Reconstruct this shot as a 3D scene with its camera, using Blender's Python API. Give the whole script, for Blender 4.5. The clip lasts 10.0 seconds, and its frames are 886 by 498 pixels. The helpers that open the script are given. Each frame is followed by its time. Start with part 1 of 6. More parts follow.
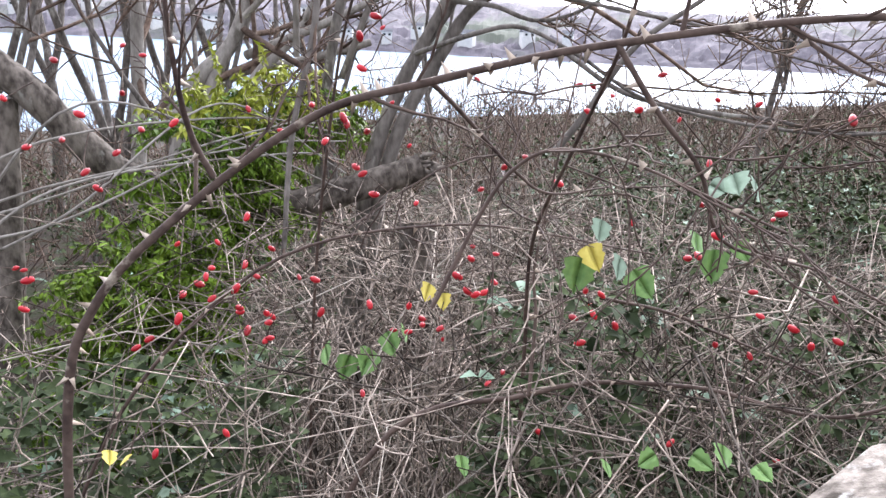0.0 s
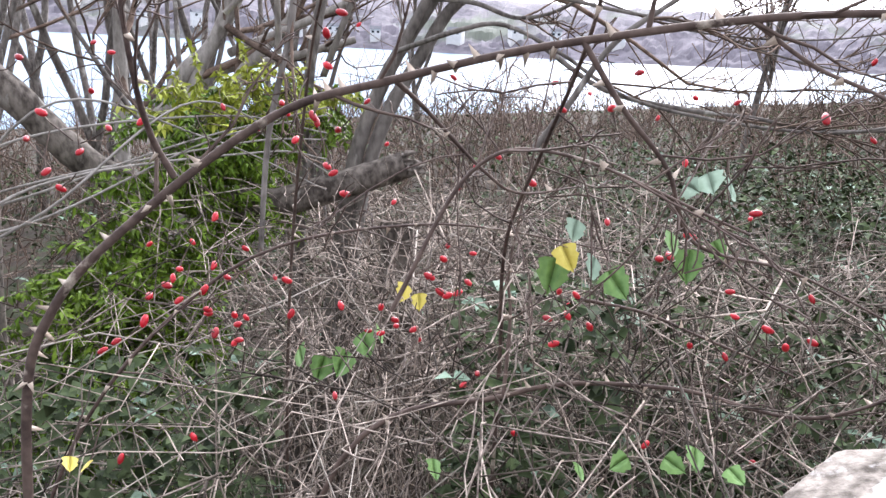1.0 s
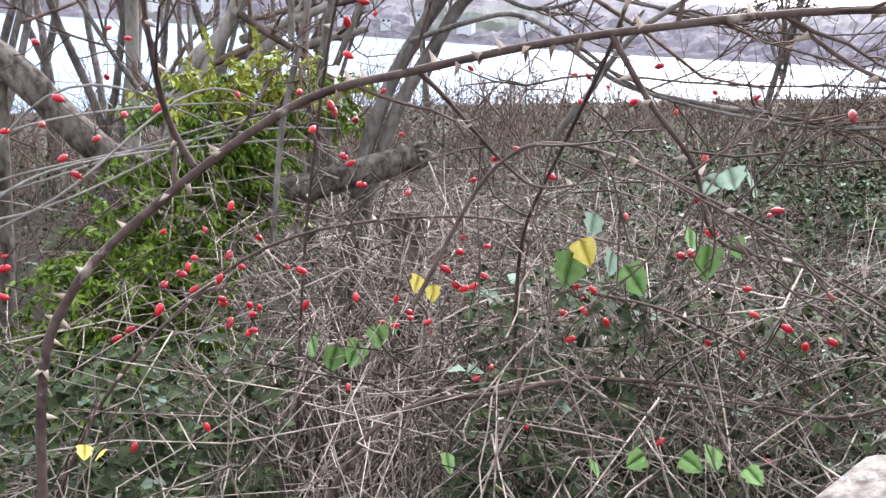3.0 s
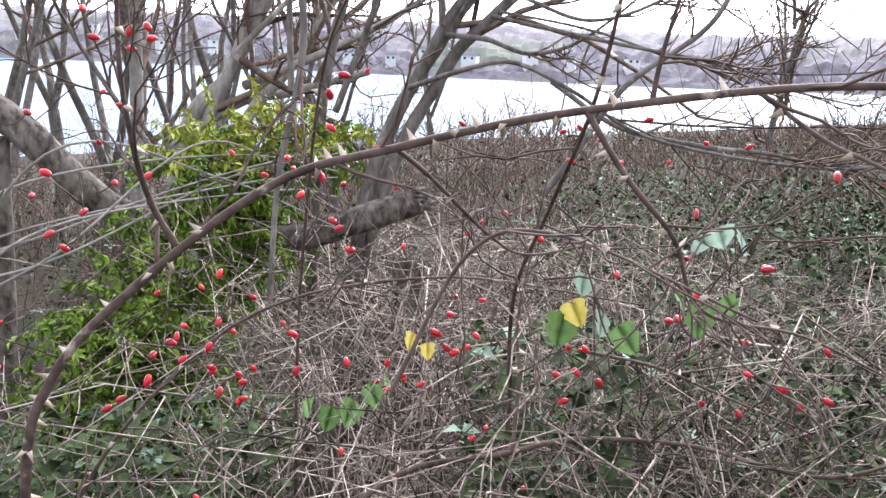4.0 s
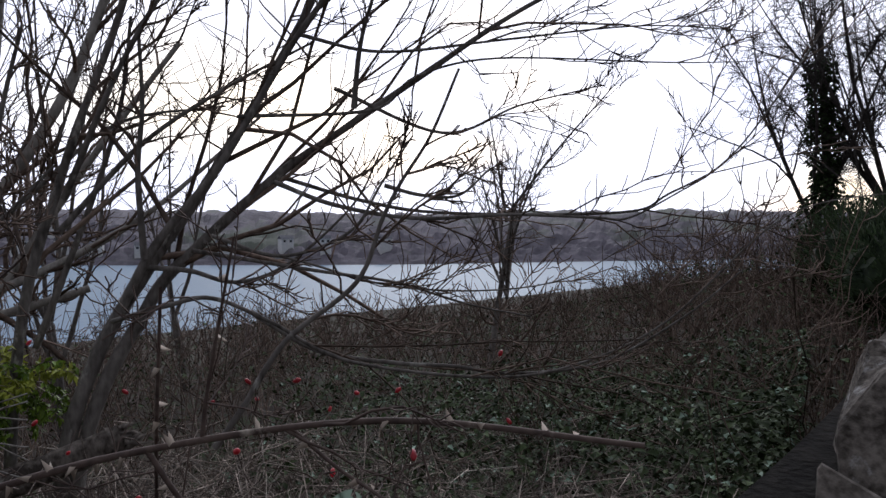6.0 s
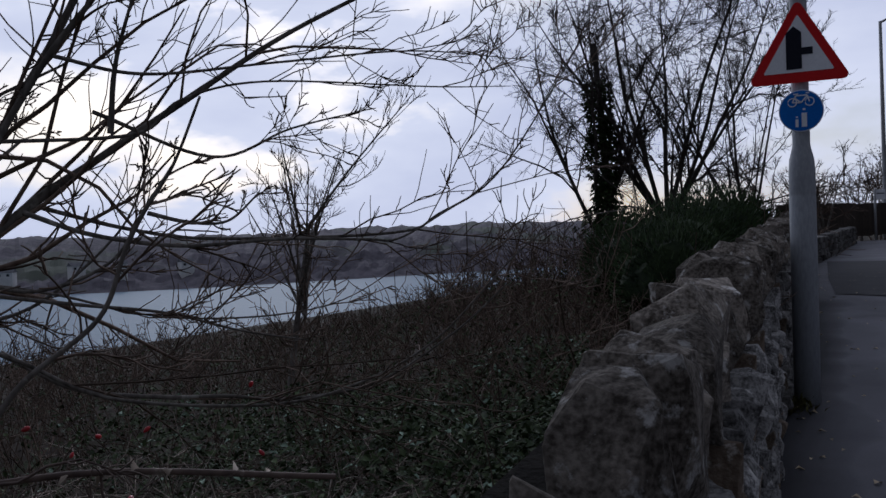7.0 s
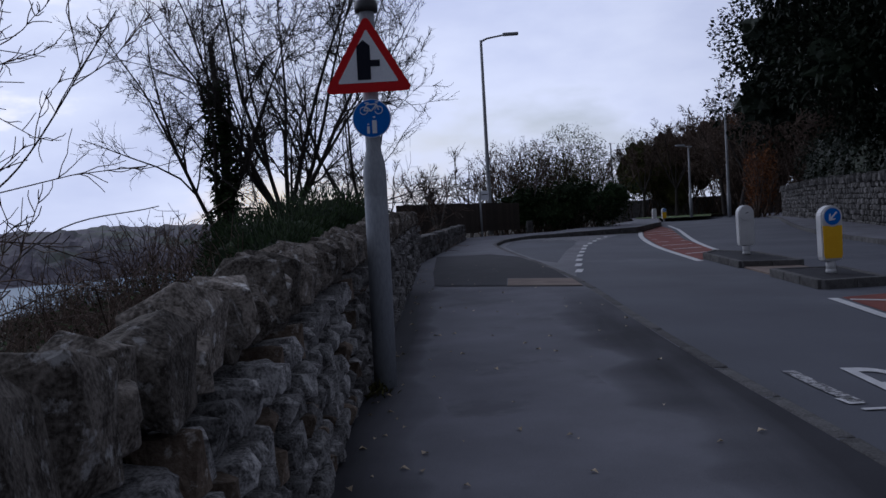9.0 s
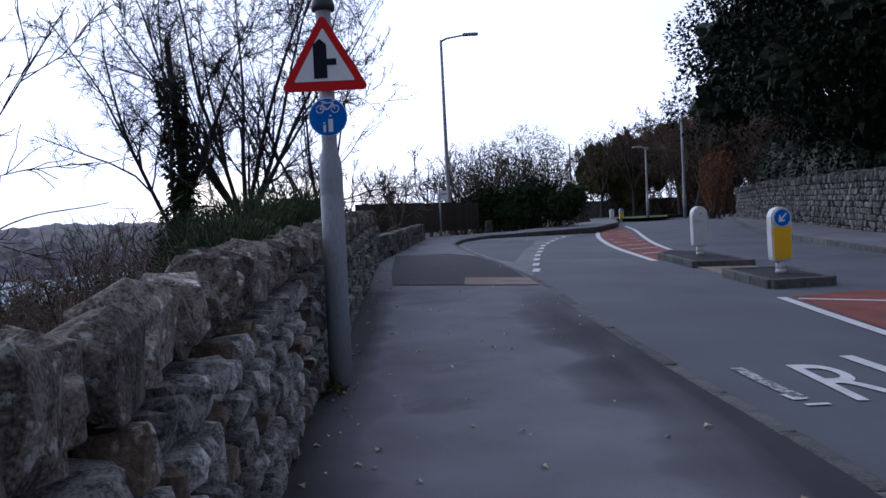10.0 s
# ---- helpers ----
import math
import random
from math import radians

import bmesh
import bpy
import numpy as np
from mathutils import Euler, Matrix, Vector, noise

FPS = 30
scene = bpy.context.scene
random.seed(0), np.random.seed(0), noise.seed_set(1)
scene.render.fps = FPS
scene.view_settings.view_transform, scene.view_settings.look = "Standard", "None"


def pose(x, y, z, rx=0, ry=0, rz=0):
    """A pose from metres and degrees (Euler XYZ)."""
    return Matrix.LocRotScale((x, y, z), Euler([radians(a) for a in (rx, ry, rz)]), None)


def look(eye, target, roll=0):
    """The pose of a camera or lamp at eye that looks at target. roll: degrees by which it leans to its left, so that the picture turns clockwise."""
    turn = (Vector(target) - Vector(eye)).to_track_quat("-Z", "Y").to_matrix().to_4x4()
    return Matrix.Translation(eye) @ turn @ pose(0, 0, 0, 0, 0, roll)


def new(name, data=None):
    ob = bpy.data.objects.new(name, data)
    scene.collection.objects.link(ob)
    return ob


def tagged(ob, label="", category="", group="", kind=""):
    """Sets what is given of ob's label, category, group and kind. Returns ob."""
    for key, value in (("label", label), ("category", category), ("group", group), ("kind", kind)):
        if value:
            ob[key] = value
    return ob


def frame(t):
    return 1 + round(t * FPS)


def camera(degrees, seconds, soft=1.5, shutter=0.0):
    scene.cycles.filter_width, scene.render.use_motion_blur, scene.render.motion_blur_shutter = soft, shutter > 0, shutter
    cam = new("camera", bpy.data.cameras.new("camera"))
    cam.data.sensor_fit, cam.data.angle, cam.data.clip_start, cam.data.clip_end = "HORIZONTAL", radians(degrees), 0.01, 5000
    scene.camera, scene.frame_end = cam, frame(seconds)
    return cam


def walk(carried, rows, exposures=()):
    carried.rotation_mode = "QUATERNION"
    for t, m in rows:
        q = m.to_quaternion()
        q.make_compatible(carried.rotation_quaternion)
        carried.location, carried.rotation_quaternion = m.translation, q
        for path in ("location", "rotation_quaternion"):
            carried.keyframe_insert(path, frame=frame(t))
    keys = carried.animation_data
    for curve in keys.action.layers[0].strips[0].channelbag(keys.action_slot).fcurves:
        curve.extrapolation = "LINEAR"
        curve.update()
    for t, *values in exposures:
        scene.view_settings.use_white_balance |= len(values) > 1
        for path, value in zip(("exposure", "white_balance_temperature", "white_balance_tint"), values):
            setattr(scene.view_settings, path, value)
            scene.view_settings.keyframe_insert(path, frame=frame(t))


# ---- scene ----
cam = camera(54.0, 10.0)

PATH = [
    (0, (-0.692, -0.132, 1.227), (-2.246, 1.014, 0.706), 2.5),
    (0.5, (-0.705, -0.089, 1.23), (-2.26, 1.052, 0.701), 2.1),
    (1, (-0.692, -0.106, 1.227), (-2.23, 1.06, 0.702), 2.6),
    (1.5, (-0.696, -0.124, 1.225), (-2.242, 1.025, 0.689), 3.2),
    (2, (-0.701, -0.139, 1.226), (-2.243, 1.014, 0.683), 3.4),
    (3.5, (-0.707, -0.094, 1.228), (-2.251, 1.054, 0.68), 3.3),
    (4, (-0.704, -0.085, 1.262), (-2.275, 1.058, 0.789), 2.1),
    (4.5, (-0.675, -0.058, 1.326), (-2.226, 1.165, 1.013), 2.2),
    (5, (-0.637, -0.037, 1.362), (-2.142, 1.262, 1.138), 1.4),
    (5.2, (-0.625, -0.035, 1.373), (-2.103, 1.3, 1.186), 1.1),
    (6.3, (-0.486, -0.015, 1.42), (-1.633, 1.622, 1.393), -0.5),
    (6.5, (-0.481, -0.003, 1.424), (-1.568, 1.676, 1.406), -0.7),
    (7, (-0.416, 0.021, 1.426), (-1.291, 1.819, 1.4), -2.1),
    (7.5, (-0.317, 0.049, 1.431), (-0.992, 1.932, 1.424), -3.3),
    (8, (-0.208, 0.086, 1.423), (-0.68, 2.03, 1.409), -3.3),
    (8.5, (-0.106, 0.065, 1.411), (-0.391, 2.045, 1.374), -3.6),
    (9, (-0.03, 0.029, 1.404), (-0.126, 2.026, 1.344), -3.2),
    (9.5, (-0.006, 0.002, 1.398), (-0.066, 2.0, 1.331), -3.2),
    (10, (0.001, -0.013, 1.398), (-0.003, 1.986, 1.332), -2.9),
]
# exposure follows the clip's camera: bright over the bushes, darker towards the sky and the road
walk(cam, [(t, look(eye, target, roll)) for t, eye, target, roll in PATH],
     exposures=[(0.0, 2.57, 6250, 12), (4.0, 2.6, 6250, 12), (5.0, 2.2, 6150, 12), (5.4, 1.3, 6100, 12), (6.3, -0.35, 6000, 12), (7.0, -0.95, 5650, 12),
                (8.0, -1.22, 5450, 12), (8.5, -1.15, 5400, 12), (9.0, -0.85, 5450, 14), (9.5, -0.32, 5350, 15), (10.0, 0.08, 5300, 14)])

# ---------------------------------------------------------------- light
SUN_EL, SUN_YAW = radians(22), radians(38)   # low behind cloud, over the water
world = bpy.data.worlds.new("overcast_sky")
scene.world = world
world.use_nodes = True
wn, wl = world.node_tree.nodes, world.node_tree.links
wn.clear()
w_out, w_bg = wn.new("ShaderNodeOutputWorld"), wn.new("ShaderNodeBackground")
w_sky = wn.new("ShaderNodeTexSky")
w_sky.sky_type, w_sky.sun_disc = "NISHITA", False
w_sky.sun_elevation, w_sky.sun_rotation = SUN_EL, -SUN_YAW
w_sky.dust_density = 2.0
w_co, w_map = wn.new("ShaderNodeTexCoord"), wn.new("ShaderNodeMapping")
w_map.inputs["Scale"].default_value = (1.0, 1.0, 2.6)
w_no = wn.new("ShaderNodeTexNoise")
w_no.inputs["Scale"].default_value, w_no.inputs["Detail"].default_value, w_no.inputs["Roughness"].default_value = 2.3, 7, 0.55
w_cover, w_tone = wn.new("ShaderNodeValToRGB"), wn.new("ShaderNodeValToRGB")
w_cover.color_ramp.elements[0].position, w_cover.color_ramp.elements[1].position = 0.36, 0.47
w_cover.color_ramp.elements[0].color = (0.35, 0.35, 0.35, 1)
w_tone.color_ramp.elements[0].position, w_tone.color_ramp.elements[0].color = 0.34, (16.0, 15.7, 16.1, 1)
w_tone.color_ramp.elements[1].position, w_tone.color_ramp.elements[1].color = 0.68, (10.2, 10.4, 12.4, 1)
w_mix = wn.new("ShaderNodeMix")
w_mix.data_type = "RGBA"
w_gain = wn.new("ShaderNodeMix")
w_gain.data_type, w_gain.blend_type = "RGBA", "MULTIPLY"
w_gain.inputs["Factor"].default_value = 1.0
w_gain.inputs["B"].default_value = (1.0, 1.0, 1.0, 1)
# the cloud is brightest round the hidden low sun and greyer overhead and behind
w_dot = wn.new("ShaderNodeVectorMath")
w_dot.operation = "DOT_PRODUCT"
w_dot.inputs[1].default_value = (-math.sin(SUN_YAW) * 0.97, math.cos(SUN_YAW) * 0.97, 0.05)
w_fall = wn.new("ShaderNodeMapRange")
w_fall.interpolation_type = "SMOOTHSTEP"
w_fall.inputs["From Min"].default_value, w_fall.inputs["From Max"].default_value = -0.1, 0.8
w_fall.inputs["To Min"].default_value, w_fall.inputs["To Max"].default_value = 0.22, 1.0
w_scale = wn.new("ShaderNodeVectorMath")
w_scale.operation = "SCALE"
wl.new(w_co.outputs["Generated"], w_map.inputs["Vector"])
wl.new(w_map.outputs["Vector"], w_no.inputs["Vector"])
wl.new(w_no.outputs["Fac"], w_cover.inputs["Fac"])
wl.new(w_no.outputs["Fac"], w_tone.inputs["Fac"])
wl.new(w_sky.outputs["Color"], w_gain.inputs["A"])
wl.new(w_cover.outputs["Color"], w_mix.inputs["Factor"])
wl.new(w_gain.outputs["Result"], w_mix.inputs["A"])
wl.new(w_tone.outputs["Color"], w_mix.inputs["B"])
wl.new(w_co.outputs["Generated"], w_dot.inputs[0])
wl.new(w_dot.outputs["Value"], w_fall.inputs["Value"])
wl.new(w_mix.outputs["Result"], w_scale.inputs[0])
wl.new(w_fall.outputs["Result"], w_scale.inputs["Scale"])
wl.new(w_scale.outputs["Vector"], w_bg.inputs["Color"])
w_bg.inputs["Strength"].default_value = 0.1
wl.new(w_bg.outputs["Background"], w_out.inputs["Surface"])

sun_data = bpy.data.lights.new("sun", "SUN")
sun_data.energy, sun_data.angle, sun_data.color = 0.5, radians(18), (1.0, 0.95, 0.88)
sun = new("sun", sun_data)
sun.matrix_world = look((-30, 25, 25), (-30 + math.sin(SUN_YAW) * math.cos(SUN_EL), 25 - math.cos(SUN_YAW) * math.cos(SUN_EL), 25 - math.sin(SUN_EL)))


# ---------------------------------------------------------------- materials
def mat(name, dark, light, scale=8.0, rough=0.8, bump=0.3, fine=60.0, metal=0.0, vary=0.0, island=0.0, spots=None, spot_scale=3.0, spot_at=0.6, depth=0.01, stretch=(1, 1, 1), shine=0.5, place=False, crisp=0.14):
    """Two scales of noise between two colours, fine relief, and if wanted spots of a third colour and a shift from piece to piece."""
    m = bpy.data.materials.new(name)
    m.use_nodes = True
    n, l = m.node_tree.nodes, m.node_tree.links
    b = n["Principled BSDF"]
    co, mp = n.new("ShaderNodeTexCoord"), n.new("ShaderNodeMapping")
    mp.inputs["Scale"].default_value = stretch
    if place:   # pieces scaled unevenly: grain at its true size
        l.new(n.new("ShaderNodeNewGeometry").outputs["Position"], mp.inputs["Vector"])
    else:
        l.new(co.outputs["Object"], mp.inputs["Vector"])
    big, small = n.new("ShaderNodeTexNoise"), n.new("ShaderNodeTexNoise")
    big.inputs["Scale"].default_value, big.inputs["Detail"].default_value = scale, 4
    small.inputs["Scale"].default_value, small.inputs["Detail"].default_value = fine, 5
    for x in (big, small):
        l.new(mp.outputs["Vector"], x.inputs["Vector"])
    add = n.new("ShaderNodeMath")
    add.operation = "MULTIPLY_ADD"
    add.inputs[1].default_value = 0.5
    half = n.new("ShaderNodeMath")
    half.operation, half.inputs[1].default_value = "MULTIPLY", 0.5
    l.new(small.outputs["Fac"], half.inputs[0])
    l.new(big.outputs["Fac"], add.inputs[0])
    l.new(half.outputs[0], add.inputs[2])
    ramp = n.new("ShaderNodeValToRGB")
    ramp.color_ramp.elements[0].position, ramp.color_ramp.elements[0].color = 0.5 - crisp, (*dark, 1)
    ramp.color_ramp.elements[1].position, ramp.color_ramp.elements[1].color = 0.5 + crisp, (*light, 1)
    l.new(add.outputs[0], ramp.inputs["Fac"])
    colour = ramp.outputs["Color"]
    if spots:
        sp, sr, mx = n.new("ShaderNodeTexNoise"), n.new("ShaderNodeValToRGB"), n.new("ShaderNodeMix")
        sp.inputs["Scale"].default_value, sp.inputs["Detail"].default_value, sp.inputs["Roughness"].default_value = spot_scale, 6, 0.65
        sr.color_ramp.elements[0].position, sr.color_ramp.elements[1].position = spot_at - 0.04, spot_at + 0.05
        mx.data_type = "RGBA"
        mx.inputs["B"].default_value = (*spots, 1)
        l.new(mp.outputs["Vector"], sp.inputs["Vector"])
        l.new(sp.outputs["Fac"], sr.inputs["Fac"])
        l.new(sr.outputs["Color"], mx.inputs["Factor"])
        l.new(colour, mx.inputs["A"])
        colour = mx.outputs["Result"]
    if vary or island:
        hs, info, rng = n.new("ShaderNodeHueSaturation"), None, n.new("ShaderNodeMapRange")
        if vary:
            info = n.new("ShaderNodeObjectInfo").outputs["Random"]
        else:
            info = n.new("ShaderNodeNewGeometry").outputs["Random Per Island"]
        amount = vary or island
        rng.inputs["To Min"].default_value, rng.inputs["To Max"].default_value = 1 - amount, 1 + amount
        l.new(info, rng.inputs["Value"])
        l.new(rng.outputs["Result"], hs.inputs["Value"])
        l.new(colour, hs.inputs["Color"])
        colour = hs.outputs["Color"]
    l.new(colour, b.inputs["Base Color"])
    b.inputs["Specular IOR Level"].default_value = shine
    b.inputs["Roughness"].default_value, b.inputs["Metallic"].default_value = rough, metal
    if bump:
        bp = n.new("ShaderNodeBump")
        bp.inputs["Strength"].default_value, bp.inputs["Distance"].default_value = bump, depth
        l.new(add.outputs[0], bp.inputs["Height"])
        l.new(bp.outputs["Normal"], b.inputs["Normal"])
    return m


M_ASPHALT = mat("worn_asphalt", (0.115, 0.115, 0.128), (0.205, 0.205, 0.228), 1.2, 0.85, 0.5, 220, spots=(0.125, 0.125, 0.138), spot_scale=0.9, spot_at=0.6, depth=0.004, shine=0.2)
M_ROAD = mat("road_asphalt", (0.075, 0.078, 0.09), (0.122, 0.127, 0.148), 0.5, 0.75, 0.5, 180, spots=(0.13, 0.135, 0.155), spot_scale=0.3, spot_at=0.6, depth=0.004, shine=0.2)
M_PATCH = mat("fresh_asphalt", (0.025, 0.025, 0.029), (0.042, 0.042, 0.047), 3, 0.8, 0.5, 200, depth=0.004, shine=0.15)
M_LAYBY = mat("concrete_lay_by", (0.15, 0.15, 0.16), (0.25, 0.25, 0.265), 1.0, 0.85, 0.3, 120, depth=0.003, shine=0.15)
M_BROWN = mat("tan_strip", (0.16, 0.12, 0.095), (0.27, 0.21, 0.17), 3, 0.9, 0.3, 90, depth=0.003)
M_KERB = mat("concrete_kerb", (0.06, 0.058, 0.057), (0.17, 0.166, 0.162), 5, 0.9, 0.4, 80, vary=0.2, depth=0.004, shine=0.15)
M_RED = mat("red_surfacing", (0.17, 0.055, 0.045), (0.27, 0.095, 0.075), 2, 0.85, 0.4, 150, spots=(0.13, 0.08, 0.07), spot_scale=1.4, spot_at=0.62, depth=0.004, shine=0.15)
M_WHITE = mat("road_paint", (0.5, 0.5, 0.5), (0.72, 0.72, 0.71), 6, 0.7, 0.3, 160, spots=(0.25, 0.25, 0.26), spot_scale=14, spot_at=0.67, depth=0.003)
M_WORN = mat("worn_road_paint", (0.3, 0.3, 0.3), (0.6, 0.6, 0.6), 6, 0.8, 0.3, 160, spots=(0.09, 0.09, 0.095), spot_scale=22, spot_at=0.5, depth=0.003)
M_STONE = mat("limestone", (0.085, 0.083, 0.082), (0.4, 0.393, 0.385), 19, 0.9, 1.0, 110, vary=0.55, spots=(0.5, 0.49, 0.47), spot_scale=24, spot_at=0.6, depth=0.008, shine=0.15, place=True, crisp=0.1)
M_COPE = mat("weathered_coping_stone", (0.055, 0.047, 0.039), (0.26, 0.232, 0.2), 18, 0.92, 1.0, 100, vary=0.5, spots=(0.46, 0.45, 0.43), spot_scale=22, spot_at=0.61, depth=0.008, shine=0.15, place=True, crisp=0.1)
M_BUFF = mat("buff_stone", (0.1, 0.075, 0.056), (0.22, 0.175, 0.135), 9, 0.9, 0.9, 70, vary=0.45, spots=(0.4, 0.37, 0.33), spot_scale=24, spot_at=0.62, depth=0.016, shine=0.15, place=True, crisp=0.13)
# wall cores: shade deep in the open joints is put into this near-black
M_GAPSHADE = mat("gap_shade_core", (0.008, 0.0075, 0.007), (0.025, 0.023, 0.02), 10, 0.95, 0.9, 60, depth=0.02, shine=0.05)
M_FARWALL = mat("grey_rubble_wall", (0.06, 0.057, 0.054), (0.2, 0.193, 0.185), 3, 0.9, 1.0, 9, island=0.3, depth=0.03, shine=0.15)
M_GALV = mat("galvanised_steel", (0.28, 0.3, 0.33), (0.42, 0.45, 0.485), 3, 0.55, 0.15, 70, metal=0.1, spots=(0.24, 0.24, 0.25), spot_scale=5, spot_at=0.66, depth=0.002, stretch=(1, 1, 0.3))
M_LAMPGREY = mat("lamp_column_paint", (0.25, 0.26, 0.27), (0.38, 0.39, 0.4), 3, 0.55, 0.1, 60, metal=0.2)
M_DARKMETAL = mat("dark_metal", (0.02, 0.02, 0.022), (0.05, 0.05, 0.055), 6, 0.5, 0.1, 60)
M_SIGNRED = mat("sign_red", (0.56, 0.008, 0.012), (0.66, 0.014, 0.016), 4, 0.5, 0.05, 80, shine=0.2)
M_SIGNWHITE = mat("sign_white", (0.74, 0.76, 0.8), (0.84, 0.86, 0.9), 4, 0.4, 0.05, 80)
M_SIGNBLACK = mat("sign_black", (0.008, 0.01, 0.02), (0.014, 0.016, 0.03), 4, 0.5, 0.05, 80, shine=0.15)
M_SIGNBLUE = mat("sign_blue", (0.008, 0.14, 0.55), (0.012, 0.18, 0.66), 4, 0.5, 0.05, 80, shine=0.2)
M_YELLOW = mat("bollard_yellow", (0.86, 0.46, 0.006), (0.92, 0.53, 0.012), 3, 0.4, 0.05, 40, shine=0.3)
M_SHELL = mat("bollard_shell", (0.55, 0.55, 0.55), (0.7, 0.7, 0.69), 4, 0.4, 0.05, 60)
M_BARK = mat("grey_brown_bark", (0.062, 0.055, 0.049), (0.235, 0.216, 0.195), 9, 0.9, 0.8, 60, spots=(0.4, 0.39, 0.35), spot_scale=14, spot_at=0.64, depth=0.008, stretch=(1, 1, 0.4), shine=0.15)
M_LOGBARK = mat("rough_dark_bark", (0.05, 0.042, 0.036), (0.21, 0.185, 0.16), 9, 0.92, 1.0, 50, spots=(0.3, 0.29, 0.26), spot_scale=14, spot_at=0.66, depth=0.012, stretch=(1, 1, 0.6), shine=0.12, crisp=0.09)
M_PALEBARK = mat("pale_ash_bark", (0.2, 0.185, 0.165), (0.4, 0.38, 0.345), 8, 0.9, 0.7, 50, spots=(0.13, 0.12, 0.1), spot_scale=10, spot_at=0.62, depth=0.006, stretch=(1, 1, 0.4), shine=0.15)
M_DARKBARK = mat("dark_bark", (0.03, 0.026, 0.024), (0.085, 0.075, 0.068), 9, 0.9, 0.8, 60, depth=0.008, shine=0.12)
M_TWIG = mat("winter_twigs", (0.062, 0.042, 0.033), (0.21, 0.158, 0.125), 6, 0.85, 0.2, 40, island=0.55, shine=0.12)
M_CANE = mat("rose_cane", (0.045, 0.03, 0.026), (0.15, 0.11, 0.09), 12, 0.65, 0.3, 90, spots=(0.42, 0.37, 0.3), spot_scale=20, spot_at=0.65, depth=0.002, shine=0.2)
M_THORN = mat("pale_thorns", (0.42, 0.33, 0.25), (0.62, 0.53, 0.43), 20, 0.6, 0.1, 90)
M_BRAMBLE = mat("bramble_stems", (0.05, 0.038, 0.031), (0.46, 0.39, 0.33), 5, 0.8, 0.2, 60, island=0.75, shine=0.12, crisp=0.1)
M_DRY = mat("dry_stems", (0.3, 0.265, 0.22), (0.58, 0.53, 0.46), 5, 0.85, 0.2, 60, island=0.4, shine=0.12)
M_LEAFDARK = mat("bramble_leaf", (0.019, 0.033, 0.013), (0.072, 0.097, 0.041), 5, 0.7, 0.2, 50, island=0.6, depth=0.003, shine=0.12)
M_LEAFGREY = mat("bramble_leaf_pale", (0.16, 0.24, 0.17), (0.3, 0.4, 0.3), 5, 0.6, 0.2, 50, island=0.35, depth=0.003, shine=0.12)
M_LEAFGREEN = mat("privet_leaf", (0.055, 0.12, 0.01), (0.2, 0.3, 0.03), 1.3, 0.5, 0.2, 40, island=0.5, depth=0.003, shine=0.25)
M_LEAFTIP = mat("privet_tip_leaf", (0.24, 0.29, 0.03), (0.46, 0.48, 0.08), 1.3, 0.5, 0.2, 40, island=0.4, depth=0.003, shine=0.25)
M_ROSELEAF = mat("rose_leaf", (0.09, 0.2, 0.05), (0.2, 0.36, 0.1), 18, 0.5, 0.3, 90, depth=0.002)
M_YLEAF = mat("yellowed_leaf", (0.52, 0.42, 0.04), (0.72, 0.62, 0.14), 16, 0.55, 0.3, 90, spots=(0.3, 0.2, 0.04), spot_scale=40, spot_at=0.68, depth=0.002)
M_HIP = mat("rose_hip", (0.36, 0.006, 0.016), (0.56, 0.018, 0.03), 30, 0.28, 0.05, 90, vary=0.3)
M_CALYX = mat("dry_calyx", (0.05, 0.035, 0.025), (0.12, 0.08, 0.06), 30, 0.8, 0.1, 90)
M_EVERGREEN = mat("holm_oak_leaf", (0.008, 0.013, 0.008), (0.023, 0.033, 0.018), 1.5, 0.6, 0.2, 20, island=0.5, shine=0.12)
M_SHRUB = mat("olive_shrub_leaf", (0.045, 0.055, 0.018), (0.13, 0.12, 0.045), 0.6, 0.7, 0.2, 20, island=0.5, shine=0.12)
M_RUST = mat("rusty_leaf", (0.16, 0.06, 0.025), (0.3, 0.13, 0.05), 0.8, 0.7, 0.2, 20, island=0.4, shine=0.12)
M_GORSE = mat("gorse_needle", (0.014, 0.028, 0.012), (0.045, 0.07, 0.025), 3, 0.7, 0.2, 20, island=0.5, shine=0.12)
M_SOIL = mat("leaf_litter", (0.018, 0.014, 0.011), (0.06, 0.046, 0.034), 3, 0.95, 0.8, 30, spots=(0.025, 0.035, 0.014), spot_scale=1.5, spot_at=0.56, depth=0.03, shine=0.1)
M_GRASS = mat("rough_grass", (0.05, 0.09, 0.02), (0.11, 0.16, 0.045), 4, 0.9, 0.5, 40, depth=0.02)
M_FENCE = mat("creosoted_boards", (0.03, 0.022, 0.017), (0.07, 0.052, 0.04), 5, 0.85, 0.4, 40, vary=0.25, depth=0.004, stretch=(1, 1, 0.15))
M_FALLEN = mat("fallen_leaves", (0.3, 0.23, 0.13), (0.62, 0.52, 0.38), 10, 0.8, 0.2, 60, island=0.5)
# purple-grey bare woods, with bluish distance haze mixed into the colour
M_HILL = mat("hazy_winter_woodland", (0.075, 0.07, 0.085), (0.165, 0.15, 0.175), 0.03, 0.95, 0.0, 0.25, spots=(0.11, 0.125, 0.1), spot_scale=0.012, spot_at=0.56)
M_RENDERW = mat("white_render", (0.6, 0.6, 0.58), (0.75, 0.75, 0.73), 0.5, 0.8, 0.0, 4)
